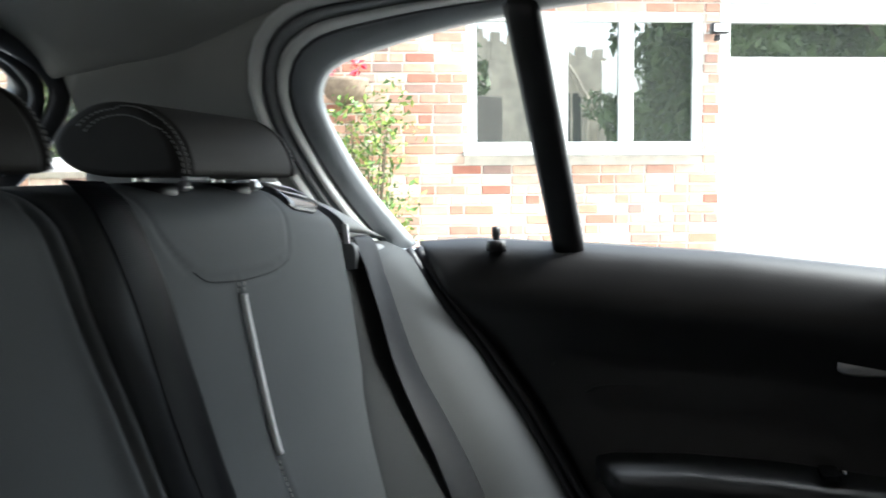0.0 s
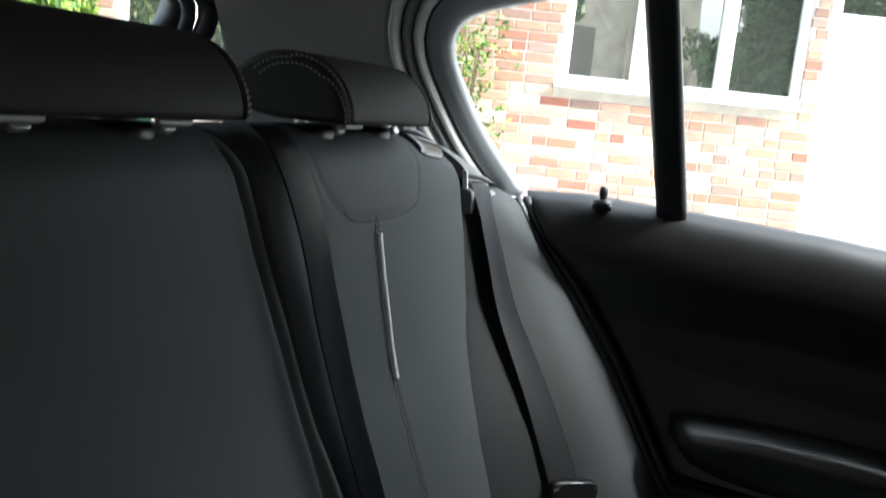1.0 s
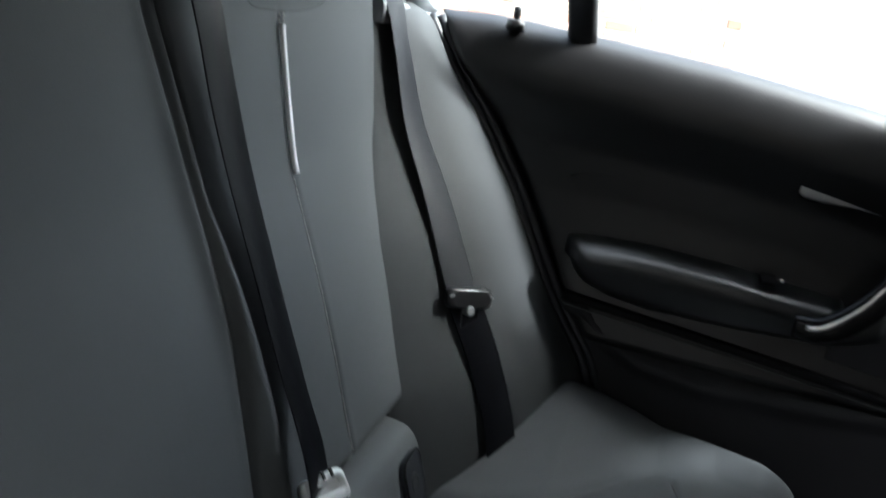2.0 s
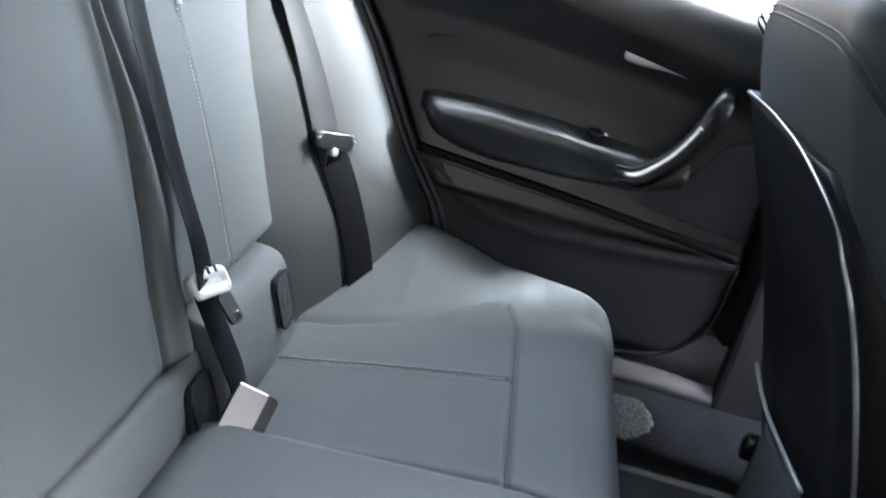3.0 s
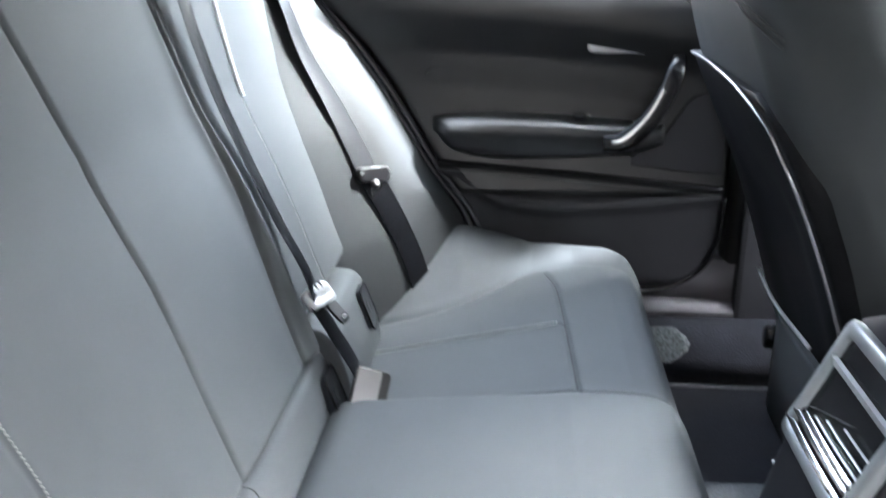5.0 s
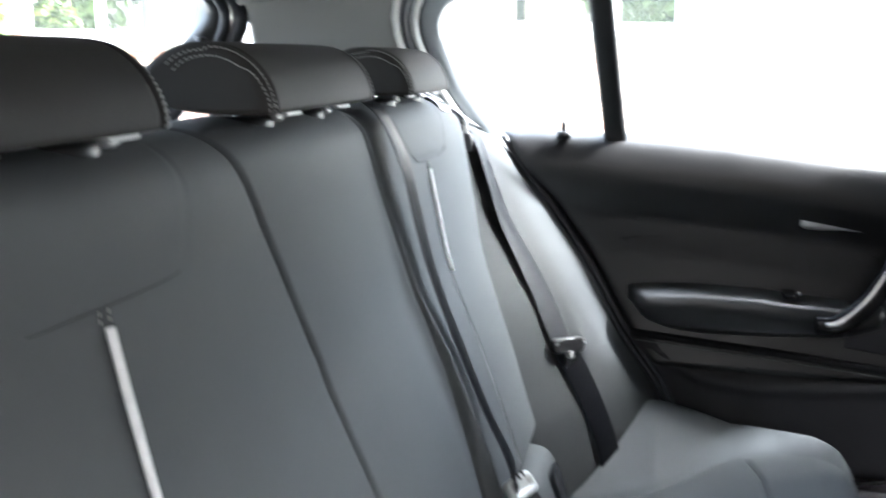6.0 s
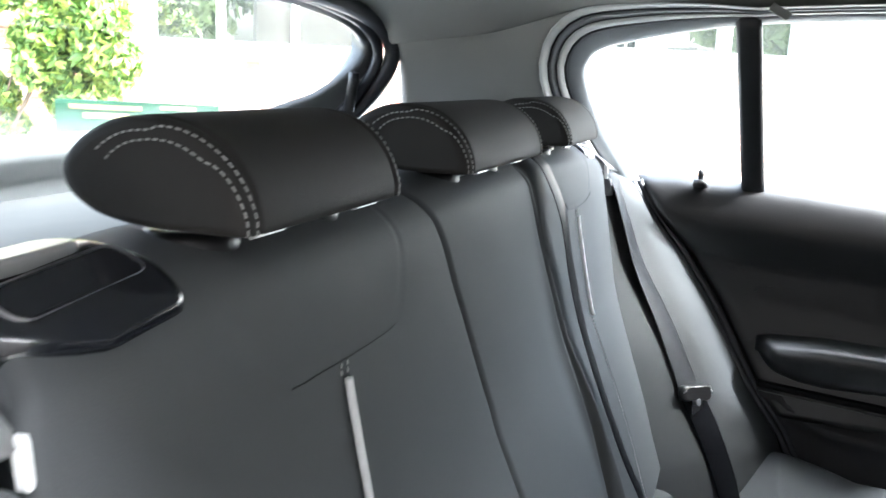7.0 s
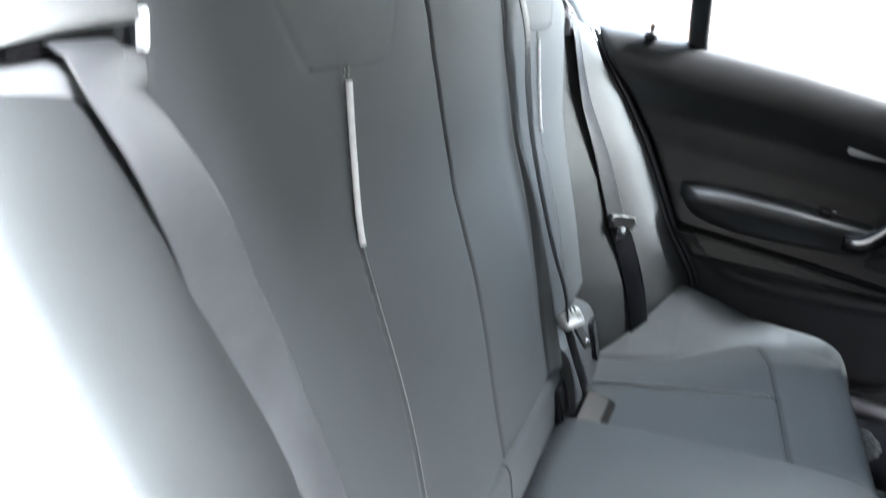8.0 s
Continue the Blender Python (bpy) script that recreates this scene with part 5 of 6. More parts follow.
# body side below and behind the openings, floor, sills, front bulkhead
for side in (1, -1):
    b = thing("body_side", "silver-blue painted body side with grey sill trim", "car body", (0.80 * side, 0, 0.0), kind="structure")
    lo_x, hi_x = sorted((side * 0.752, side * 0.90))
    part("sill", box("sill", lo_x, hi_x, -1.40, -0.30, 0.0, 0.34, 0.02), PAINT, b)
    part("sill_trim", skin("sill_trim", [[(side * x, y, z) for x, z in ((0.734, 0.372), (0.736, 0.388), (0.746, 0.399), (0.79, 0.403), (0.79, 0.372))] for y in (-1.40, -0.30)]), SILLTRIM, b, "grey sill trim")
    part("sill_carpet", skin("sill_carpet", [[(side * x, y, z) for x, z in ((0.690, 0.262), (0.706, 0.30), (0.732, 0.376), (0.79, 0.374), (0.79, 0.262))] for y in (-1.40, -0.30)]), CARPET, b, "dark carpet")
    if side > 0:
        # patch of sun on the sill carpet, painted as a thin paler piece
        rings = []
        for v in np.linspace(0, 1, 40):
            z = 0.296 + 0.062 * v
            x = float(np.interp(z, [0.262, 0.30, 0.376], [0.690, 0.706, 0.732]))
            y1 = -0.690 - 0.034 * math.sin(3.0 * v) + 0.0012 * math.sin(31 * v)
            rings.append([(x - 0.002, y, z) for y in np.linspace(-0.62, y1, 10)] + [(x + 0.004, y1, z), (x + 0.004, -0.62, z)])
        part("worn_pile", skin("worn_pile", rings), SUNPILE, b, "painted sun patch on the sill carpet")
    lo_x, hi_x = sorted((side * 0.762, side * 0.90))
    part("rear_wing", skin("rear_wing", [[(side * x, rear_edge(max(min(z, 1.0), 0.40)) + dy, z) for x, dy in ((0.752 if side > 0 else 0.758, 0.020), (0.772 if side > 0 else 0.794, 0.006), (0.81, 0.006), (0.90, 0.02))] + [(side * 0.90, 0.85, z), (side * 0.72, 0.85, z), (side * 0.72, 0.13, z)] for z in np.linspace(0.30, 0.985, 18)]), PAINT, b, "painted rear wing")
    part("wing_foot", box("wing_foot", *sorted((side * 0.72, side * 0.90)), -0.30, 0.85, 0.0, 0.31, 0.02), PAINT, b)
    def bead(x, dy, r, material, label):
        part("edge_beading", tube("edge_beading", curve_pts([(side * x, rear_edge(z) + dy, z) for z in np.linspace(0.985, 0.42, 16)], 50), r, 10, up=(1, 0, 0)), material, b, label)

    if side > 0:
        bead(0.757, -0.001, 0.0075, RUBBER, "black edge beading")
    else:
        # right-hand seals coloured pale to carry the sun that falls on them
        bead(0.7625, 0.004, 0.0090, PILLARTRIM, "rounded door seal with sunlight painted into its colour")
        bead(0.7725, 0.000, 0.0022, RUBBER, "dark seal groove")
        bead(0.7840, 0.004, 0.0100, PILLARTRIM, "rounded door seal with sunlight painted into its colour")
    # B pillar
    part("door_pillar", skin("door_pillar", [[(side * (side_x(z) + dx), yy, z) for dx, yy in ((-0.03, -0.900 if z > 0.96 else -0.800), (-0.03, -0.745 if z > 0.96 else -0.785), (0.02, -0.730 if z > 0.96 else -0.775), (0.07, -0.730 if z > 0.96 else -0.775), (0.07, -0.90 if z > 0.96 else -0.80))] for z in (0.48, 0.945, 0.97, 1.10, 1.262)]), SATINBLACK, b, "black door pillar")
    part("pillar_foot", skin("pillar_foot", [[(side * x, y, z) for x, y in ((0.772, -0.56), (0.768, -0.70), (0.756, -0.80), (0.752, -0.90), (0.79, -0.90), (0.79, -0.56))] for z in (0.401, 0.440, 0.480)]), SILLTRIM, b, "pale grey pillar foot trim")
    part("roof_rail", skin("roof_rail", sweep([(side * 0.666, y, roof_edge(y) + 0.048) for y in np.linspace(-1.53, 0.36, 30)], rounded(0.092, 0.04, 0.012), up=(0, 0, 1))), PAINT, b, "painted roof rail")
    pn = part("front_side_window", skin("front_side_window", [[(side * side_x(z), y, z) for y in np.linspace(-0.90, -1.13, 6)] for z in (0.96, 1.26)], loop=False), GLASS, b, "clear front side window")
    pn.visible_shadow = False
    # opaque panel added ahead of the glass to cut sun on the floor
    part("front_quarter", skin("front_quarter", [[(side * (side_x(z) + dx), y, z) for dx, y in ((0, -1.13), (0.03, -1.13), (0.03, -1.50), (0, -1.50))] for z in (0.96, 1.10, 1.26)]), DOORLOW, b, "black added panel shutting out sun ahead of the front window")
    part("front_door_panel", box("front_door_panel", *sorted((side * 0.732, side * 0.86)), -1.40, -0.80, 0.30, 0.96, 0.01), DOORLOW, b, "black front door trim")

floor = part("floor", skin("floor", [[(x, y, 0.26 + (0.05 if y > -0.66 else 0.0) * 0) for y in (-1.5, 0.9)] + [(x, 0.9, 0.0), (x, -1.5, 0.0)] for x in np.linspace(-0.80, 0.80, 4)]), CARPET)
tagged(floor, "dark carpeted car floor", "car floor", kind="structure")
outer_roof = part("roof_panel", skin("roof_panel", [[(x, y, roof_top(y) + 0.05 - 0.03 * (abs(x) / 0.66) ** 3) for y in np.linspace(-1.53, 0.36, 14)] + [(x, y, roof_top(y) + 0.036 - 0.03 * (abs(x) / 0.66) ** 3) for y in np.linspace(0.36, -1.53, 14)] for x in np.linspace(-0.66, 0.66, 14)]), PAINT)
tagged(outer_roof, "silver-blue painted roof panel", "car roof", kind="structure")
bulk = part("bulkhead", box("bulkhead", -0.80, 0.80, -1.62, -1.50, 0.0, 0.98, 0.01), DOORLOW)
tagged(bulk, "plain dark front bulkhead", "bulkhead", kind="structure")
screen = part("windscreen", skin("windscreen", [[(x, y, z) for y, z in ((-1.56, 0.98), (-1.55, 1.10), (-1.53, 1.31))] for x in np.linspace(-0.70, 0.70, 5)], loop=False), GLASS)
tagged(screen, "clear windscreen", "windscreen", kind="structure")
screen.visible_shadow = False
# unseen boxes added at the windscreen's sides to stop sun getting past the seats
for side in (1, -1):
    post = part("windscreen_pillar", box("windscreen_pillar", *sorted((side * 0.56, side * 0.76)), -1.60, -1.515, 0.96, 1.32, 0.01), DOORLOW)
    tagged(post, "plain black sun-blocking box at the windscreen's side", "pillar", kind="structure")
boot = part("boot_floor", box("boot_floor", -0.70, 0.70, 0.14, 0.80, 0.50, 0.55), CARPET)
tagged(boot, "dark carpeted boot floor", "boot floor", kind="structure")

# centre tunnel, console end with air outlets, armrest, carpets
con = thing("centre_console", "dark centre console end with silver-slatted air outlets", "console", (0, -0.90, 0.26))
rings = []
for z, yr, hw in ((0.26, -0.660, 0.125), (0.34, -0.676, 0.118), (0.44, -0.696, 0.108), (0.52, -0.712, 0.102), (0.655, -0.770, 0.096), (0.66, -0.79, 0.094)):
    rings.append([(px, -1.05 + (yr + 1.05) * (0.5 + py), z) for px, py in [(a * hw / 0.1, b) for a, b in rounded(0.2, 1.0, 0.012, 4)]])
part("body", skin("body", rings, smooth=False), DOORLOW, con)
m = Matrix(((-1, 0, 0, 0.0), (0, -0.407, 0.914, -0.7375), (0, 0.914, 0.407, 0.587), (0, 0, 0, 1)))


def face_ring(w, h, r, z):
    return [tuple(m @ Vector((x, y, z))) for x, y in rounded(w, h, r, 5)]


part("bezel", skin("bezel", [face_ring(0.190, 0.150, 0.012, -0.004), face_ring(0.190, 0.150, 0.012, 0.006), face_ring(0.184, 0.144, 0.010, 0.009), face_ring(0.158, 0.116, 0.008, 0.009), face_ring(0.154, 0.112, 0.008, -0.003)], caps=False), BEZELGREY, con, "satin grey bezel")
part("recess", skin("recess", [face_ring(0.156, 0.114, 0.008, 0.002), face_ring(0.150, 0.108, 0.008, -0.0035)]), GLOSSBLACK, con, "black recess")
part("flap", skin("flap", [[tuple(m @ Vector((x, y, z))) for x, y, z in ((-0.080, 0.024, 0.000), (0.080, 0.024, 0.000), (0.080, 0.032, 0.006), (-0.080, 0.032, 0.006))], [tuple(m @ Vector((x, y, z))) for x, y, z in ((-0.080, 0.021, 0.004), (0.080, 0.021, 0.004), (0.080, 0.029, 0.010), (-0.080, 0.029, 0.010))]], smooth=False), SILVER, con, "silver flap edge")
for yy, x0, wide, metal in ((-0.0555, -0.096, 0.0075, CHROME), (-0.0435, -0.086, 0.0070, CHROME), (-0.0355, -0.069, 0.0070, CHROME), (-0.0265, -0.038, 0.0030, SILVER), (-0.0175, -0.014, 0.0026, SILVER), (-0.0060, 0.020, 0.0024, SILVER)):
    pth = [tuple(m @ Vector((x, yy, 0.006 + 0.004 * (1 - (x / 0.1) ** 2)))) for x in np.linspace(x0, 0.082, 16)]
    part("vent_slat", skin("vent_slat", sweep(pth, rounded(wide, 0.0034, 0.0012, 3), up=tuple(m.to_3x3() @ Vector((0, 0.4, 1))))), metal, con, "bright vent slat")
part("recess_cheek", skin("recess_cheek", [[tuple(m @ Vector(p)) for p in ((x, y, 0.006), (x + 0.006, y + 0.004, 0.002), (x + 0.006, y + 0.004, -0.002), (x - 0.004, y, -0.002))] for x, y in zip(np.linspace(-0.070, 0.018, 8), np.linspace(-0.030, -0.002, 8))]), SATINBLACK, con, "dark recess cheek")
part("base_line", tube("base_line", curve_pts([(0.109, -0.704, 0.468), (0.111, -0.714, 0.433), (0.114, -0.738, 0.382), (0.117, -0.76, 0.34), (0.12, -0.80, 0.30)], 30), 0.0013, 6, up=(1, 0, 0)), SILVER, con, "thin silver line")
rest = thing("armrest", "dark leather centre armrest between the front seats", "armrest", (0.0, -0.98, 0.66))
part("pad", skin("pad", [[(px, -1.0 + py, z) for px, py in rounded(0.17 * k, 0.40 * k, 0.03, 6)] for z, k in ((0.655, 0.96), (0.668, 1.0), (0.70, 1.0), (0.712, 0.96), (0.716, 0.88))]), LEATHER, rest)
part("silver_rim", skin("silver_rim", [[(px, -1.0 + py, z) for px, py in rounded(0.178 * k, 0.408 * k, 0.03, 6)] for z, k in ((0.662, 0.99), (0.667, 1.0), (0.671, 0.99))]), SILVER, rest, "silver rim")
tunnel = part("tunnel", skin("tunnel", [[(x, y, z) for x, z in ((-0.13, 0.255), (-0.12, 0.34), (-0.08, 0.375), (0.19, 0.375), (0.206, 0.36), (0.215, 0.255))] for y in (-0.735, -0.56)]), CARPET)
tagged(tunnel, "dark carpeted floor tunnel", "car floor", kind="structure")


def floor_mat(x0, x1, y0, y1, mat_, label):
    t = thing("floor_mat", label, "floor mat", ((x0 + x1) / 2, (y0 + y1) / 2, 0.262), "floor mats")
    c = ((x0 + x1) / 2, (y0 + y1) / 2)
    part("mat_body", skin("mat_body", [[(c[0] + px, c[1] + py, z) for px, py in rounded((x1 - x0) * k, (y1 - y0) * k, 0.03, 6)] for z, k in ((0.2615, 1.0), (0.268, 1.0), (0.271, 0.985))]), mat_, t)
    return t


floor_mat(0.17, 0.66, -0.98, -0.60, CARPET, "dark carpet floor mat in the rear footwell")
pale = thing("carpet_pad", "grey-blue carpet on the floor tunnel", "carpet", (0.0, -0.66, 0.375))
part("mat_body", skin("mat_body", [[(0.065 + px, -0.662 + py, z) for px, py in rounded(0.262 * k, 0.142 * k, 0.012, 5)] for z, k in ((0.374, 1.0), (0.380, 0.98))]), FLOORMAT, pale)

# ---- outside: ground, house, plants ----
GRAVEL = mat("pale_gravel", (0.30, 0.29, 0.27), 0.9, grain=0.8, grain_size=0.02, mottle=0.25, mottle_size=0.5)
ground = part("ground", make("ground", [(-900, -900, 0), (900, -900, 0), (900, 900, 0), (-900, 900, 0)], [(0, 1, 2, 3)]), GRAVEL)
tagged(ground, "pale gravel drive and ground", "ground", kind="structure")

HA = radians(20)
HOUSE = Matrix(((math.sin(HA), math.cos(HA), 0, 6.77), (-math.cos(HA), math.sin(HA), 0, -0.29), (0, 0, 1, 0), (0, 0, 0, 1)))


def hbox(name, u0, u1, d0, d1, z0, z1, bevel=0.0):
    """A box in the house's frame: u along the wall, d into it."""
    me = box(name, u0, u1, d0, d1, z0, z1, bevel)
    me.transform(HOUSE)
    return me


MORTAR = mat("pale_mortar", (0.66, 0.62, 0.56), 0.9, grain=0.6, grain_size=0.004, mottle=0.15, mottle_size=0.1)
WHITE = mat("white_frame", (0.80, 0.80, 0.79), 0.35, grain=0.08, grain_size=0.01, mottle=0.03, mottle_size=0.3)
GARAGE = mat("white_garage_paint", (0.80, 0.80, 0.79), 0.4, grain=0.1, grain_size=0.01, mottle=0.04, mottle_size=0.5)
SILLSTONE = mat("grey_sill_stone", (0.42, 0.42, 0.41), 0.8, grain=0.3, grain_size=0.01, mottle=0.1, mottle_size=0.2)
BASKET = mat("brown_basket", (0.20, 0.15, 0.11), 0.9, grain=0.8, grain_size=0.012, mottle=0.3, mottle_size=0.04)
ROOFTILE = mat("grey_roof", (0.20, 0.17, 0.15), 0.8, grain=0.5, grain_size=0.01, mottle=0.2, mottle_size=0.3)


def brick_material(per_object):
    m = bpy.data.materials.new("brick" if per_object else "brick_far")
    m.use_nodes = True
    n, l = m.node_tree.nodes, m.node_tree.links
    b = n["Principled BSDF"]
    b.inputs["Roughness"].default_value = 0.85
    if per_object:
        src = n.new("ShaderNodeObjectInfo").outputs["Random"]
    else:
        src = n.new("ShaderNodeNewGeometry").outputs["Random Per Island"]
    ramp = n.new("ShaderNodeValToRGB")
    ramp.color_ramp.interpolation = "LINEAR"
    cols = [(0.0, (0.40, 0.17, 0.11)), (0.18, (0.56, 0.37, 0.27)), (0.36, (0.33, 0.13, 0.09)), (0.5, (0.62, 0.50, 0.40)), (0.66, (0.47, 0.26, 0.18)), (0.82, (0.26, 0.17, 0.145)), (1.0, (0.60, 0.46, 0.36))]
    el = ramp.color_ramp.elements
    el[0].position, el[0].color = cols[0][0], (*cols[0][1], 1)
    el[1].position, el[1].color = cols[-1][0], (*cols[-1][1], 1)
    for p, c in cols[1:-1]:
        e = el.new(p)
        e.color = (*c, 1)
    l.new(src, ramp.inputs["Fac"])
    co = n.new("ShaderNodeTexCoord")
    nz = n.new("ShaderNodeTexNoise")
    nz.inputs["Scale"].default_value = 18
    nz.inputs["Detail"].default_value = 6
    l.new(co.outputs["Object"], nz.inputs["Vector"])
    mx = n.new("ShaderNodeMix")
    mx.data_type, mx.blend_type = "RGBA", "OVERLAY"
    mx.inputs["Factor"].default_value = 0.45
    l.new(ramp.outputs["Color"], mx.inputs["A"])
    l.new(nz.outputs["Fac"], mx.inputs["B"])
    l.new(mx.outputs["Result"], b.inputs["Base Color"])
    bp = n.new("ShaderNodeBump")
    bp.inputs["Strength"].default_value = 0.5
    bp.inputs["Distance"].default_value = 0.004
    l.new(nz.outputs["Fac"], bp.inputs["Height"])
    l.new(bp.outputs["Normal"], b.inputs["Normal"])
    return m


BRICK, BRICKFAR = brick_material(True), brick_material(False)

# openings of the wall: (u0, u1, z0, z1)
WIN1 = (-1.70, 0.085, 1.285, 2.34)
WIN2 = (-4.98, -3.30, 1.185, 2.24)
wall = thing("wall_house", "red and buff brick house wall with pale mortar", "house wall", HOUSE @ Vector((-3, 0, 0)), kind="structure")
segs = [(-9.0, WIN2[0], 0, 2.9), (WIN2[0], WIN2[1], 0, WIN2[2]), (WIN2[0], WIN2[1], WIN2[3], 2.9), (WIN2[1], WIN1[0], 0, 2.9), (WIN1[0], WIN1[1], 0, WIN1[2]), (WIN1[0], WIN1[1], WIN1[3], 2.9), (WIN1[1], 0.205, 0, 2.9)]
for u0, u1, z0, z1 in segs:
    part("mortar_bed", hbox("mortar_bed", u0, u1, 0.010, 0.24, z0, z1), MORTAR, wall, "pale mortar")
house = thing("house_roof", "grey tiled house roof over the brick wall", "roof", HOUSE @ Vector((0, 0, 2.9)), kind="structure")
me = make("roof_slope", [(-9.4, -0.35, 2.82), (4.4, -0.35, 2.82), (4.4, 3.4, 5.0), (-9.4, 3.4, 5.0), (-9.4, -0.35, 2.92), (4.4, -0.35, 2.92), (4.4, 3.4, 5.1), (-9.4, 3.4, 5.1)], [(0, 1, 2, 3), (7, 6, 5, 4), (0, 4, 5, 1), (1, 5, 6, 2), (2, 6, 7, 3), (3, 7, 4, 0)], False)
me.transform(HOUSE)
part("roof_slope", me, ROOFTILE, house)


def house_window(name, w, bars, label):
    u0, u1, z0, z1 = w
    t = thing(name, label, "window", HOUSE @ Vector(((u0 + u1) / 2, 0, z0)), kind="structure")
    part("window_sill", hbox("window_sill", u0 - 0.04, u1 + 0.02, -0.09, 0.10, z0, z0 + 0.035, 0.006), SILLSTONE, t, "white sill")
    f = 0.055
    part("window_frame", hbox("window_frame", u0, u1, 0.02, 0.09, z0 + 0.036, z0 + 0.105, 0.006), WHITE, t)
    part("window_frame", hbox("window_frame", u0, u1, 0.02, 0.09, z1 - f, z1, 0.006), WHITE, t)
    part("window_frame", hbox("window_frame", u0, u0 + f + 0.015, 0.022, 0.088, z0 + 0.106, z1 - f - 0.001, 0.006), WHITE, t)
    part("window_frame", hbox("window_frame", u1 - f - 0.015, u1, 0.022, 0.088, z0 + 0.106, z1 - f - 0.001, 0.006), WHITE, t)
    edges = [u0 + f + 0.015] + [b for bar in bars for b in bar] + [u1 - f - 0.015]
    for a, b in bars:
        part("mullion", hbox("mullion", a, b, 0.018, 0.092, z0 + 0.106, z1 - f - 0.001, 0.006), WHITE, t)
    for a, b in zip(edges[::2], edges[1::2]):
        part("pane", hbox("pane", a - 0.004, b + 0.004, 0.052, 0.058, z0 + 0.10, z1 - f + 0.004), WINDOWGLASS, t, "dark reflecting pane")
    return t


def mirror_glass():
    m = bpy.data.materials.new("house_window_glass")
    m.use_nodes = True
    n, l = m.node_tree.nodes, m.node_tree.links
    b = n["Principled BSDF"]
    b.inputs["Base Color"].default_value = (0.05, 0.055, 0.05, 1)
    b.inputs["Roughness"].default_value = 0.015
    b.inputs["IOR"].default_value = 3.9
    co = n.new("ShaderNodeTexCoord")
    nz = n.new("ShaderNodeTexNoise")
    nz.inputs["Scale"].default_value = 3.0
    l.new(co.outputs["Object"], nz.inputs["Vector"])
    bp = n.new("ShaderNodeBump")
    bp.inputs["Strength"].default_value = 0.02
    bp.inputs["Distance"].default_value = 0.01
    l.new(nz.outputs["Fac"], bp.inputs["Height"])
    l.new(bp.outputs["Normal"], b.inputs["Normal"])
    return m


WINDOWGLASS = mirror_glass()
house_window("window_1", WIN1, ((-1.18, -0.945), (-0.555, -0.445)), "white-framed three-pane house window reflecting trees and stone church")
house_window("window_2", WIN2, ((-4.44, -4.38), (-3.86, -3.80)), "white-framed three-pane house window above a brick sill course")

# garage beside the brick pier
gar = thing("garage_door", "plain white garage door below a strip of panes", "garage door", HOUSE @ Vector((1.8, 0, 0)), kind="structure")
part("door_leaf", hbox("door_leaf", 0.29, 3.60, 0.05, 0.10, 0.0, 2.00, 0.005), GARAGE, gar)
part("frame_post", hbox("frame_post", 0.207, 0.288, 0.00, 0.12, 0.0, 2.42, 0.006), WHITE, gar)
part("frame_head", hbox("frame_head", 0.29, 3.60, 0.00, 0.12, 2.285, 2.42, 0.006), WHITE, gar)
part("frame_bar", hbox("frame_bar", 0.29, 3.60, 0.02, 0.11, 2.002, 2.024, 0.004), WHITE, gar)
part("pane", hbox("pane", 0.285, 3.60, 0.06, 0.066, 2.02, 2.29), WINDOWGLASS, gar, "strip of reflecting panes")
part("fascia", hbox("fascia", 0.207, 3.70, -0.02, 0.2, 2.422, 2.60, 0.01), WHITE, gar)
part("upper_wall", hbox("upper_wall", 0.207, 3.70, 0.01, 0.24, 2.602, 2.9), MORTAR, gar)
part("side_wall", hbox("side_wall", 3.62, 3.90, 0.0, 0.24, 0.0, 2.42), MORTAR, gar)
lampw = thing("wall_lamp", "small white wall lamp on the brick pier", "wall lamp", HOUSE @ Vector((0.15, -0.05, 2.2)))
part("lamp_arm", hbox("lamp_arm", 0.12, 0.16, -0.07, 0.0, 2.19, 2.23, 0.004), WHITE, lampw)
part("lamp_head", hbox("lamp_head", 0.10, 0.23, -0.13, -0.06, 2.175, 2.255, 0.012), SATINBLACK, lampw, "dark lamp housing")
part("lamp_lens", hbox("lamp_lens", 0.112, 0.218, -0.136, -0.131, 2.188, 2.243, 0.002), WHITE, lampw, "pale lens")
part("sensor", hbox("sensor", 0.13, 0.17, -0.11, -0.07, 2.125, 2.170, 0.01), SATINBLACK, lampw, "round sensor")

# leaves
LEAF = mat("leaf", (0.065, 0.135, 0.022), 0.5, grain=0.3, grain_size=0.01, mottle=0.35, mottle_size=0.06)
LEAF2 = mat("yellow_leaf", (0.20, 0.27, 0.05), 0.5, grain=0.3, grain_size=0.01, mottle=0.3, mottle_size=0.05)
TREELEAF = mat("tree_leaf", (0.085, 0.13, 0.035), 0.55, mottle=0.35, mottle_size=0.5)
BARK = mat("bark", (0.11, 0.085, 0.06), 0.9, grain=0.6, grain_size=0.02, mottle=0.3, mottle_size=0.2)
rng = np.random.default_rng(4)


def leaves(name, pts, size, spread=0.5):
    """Many small folded leaves at the given places."""
    verts, faces = [], []
    for p in pts:
        a = unit(rng.normal(size=3) + np.array([0, 0, 0.2]))
        b = unit(np.cross(a, rng.normal(size=3)))
        c = np.cross(a, b)
        s = size * rng.uniform(1 - spread, 1 + spread)
        o = len(verts)
        verts += [p - a * s, p + b * s * 0.45 + c * s * 0.12, p + a * s, p - b * s * 0.45 + c * s * 0.12]
        faces += [(o, o + 1, o + 2), (o, o + 2, o + 3)]
    return make(name, verts, faces, False)


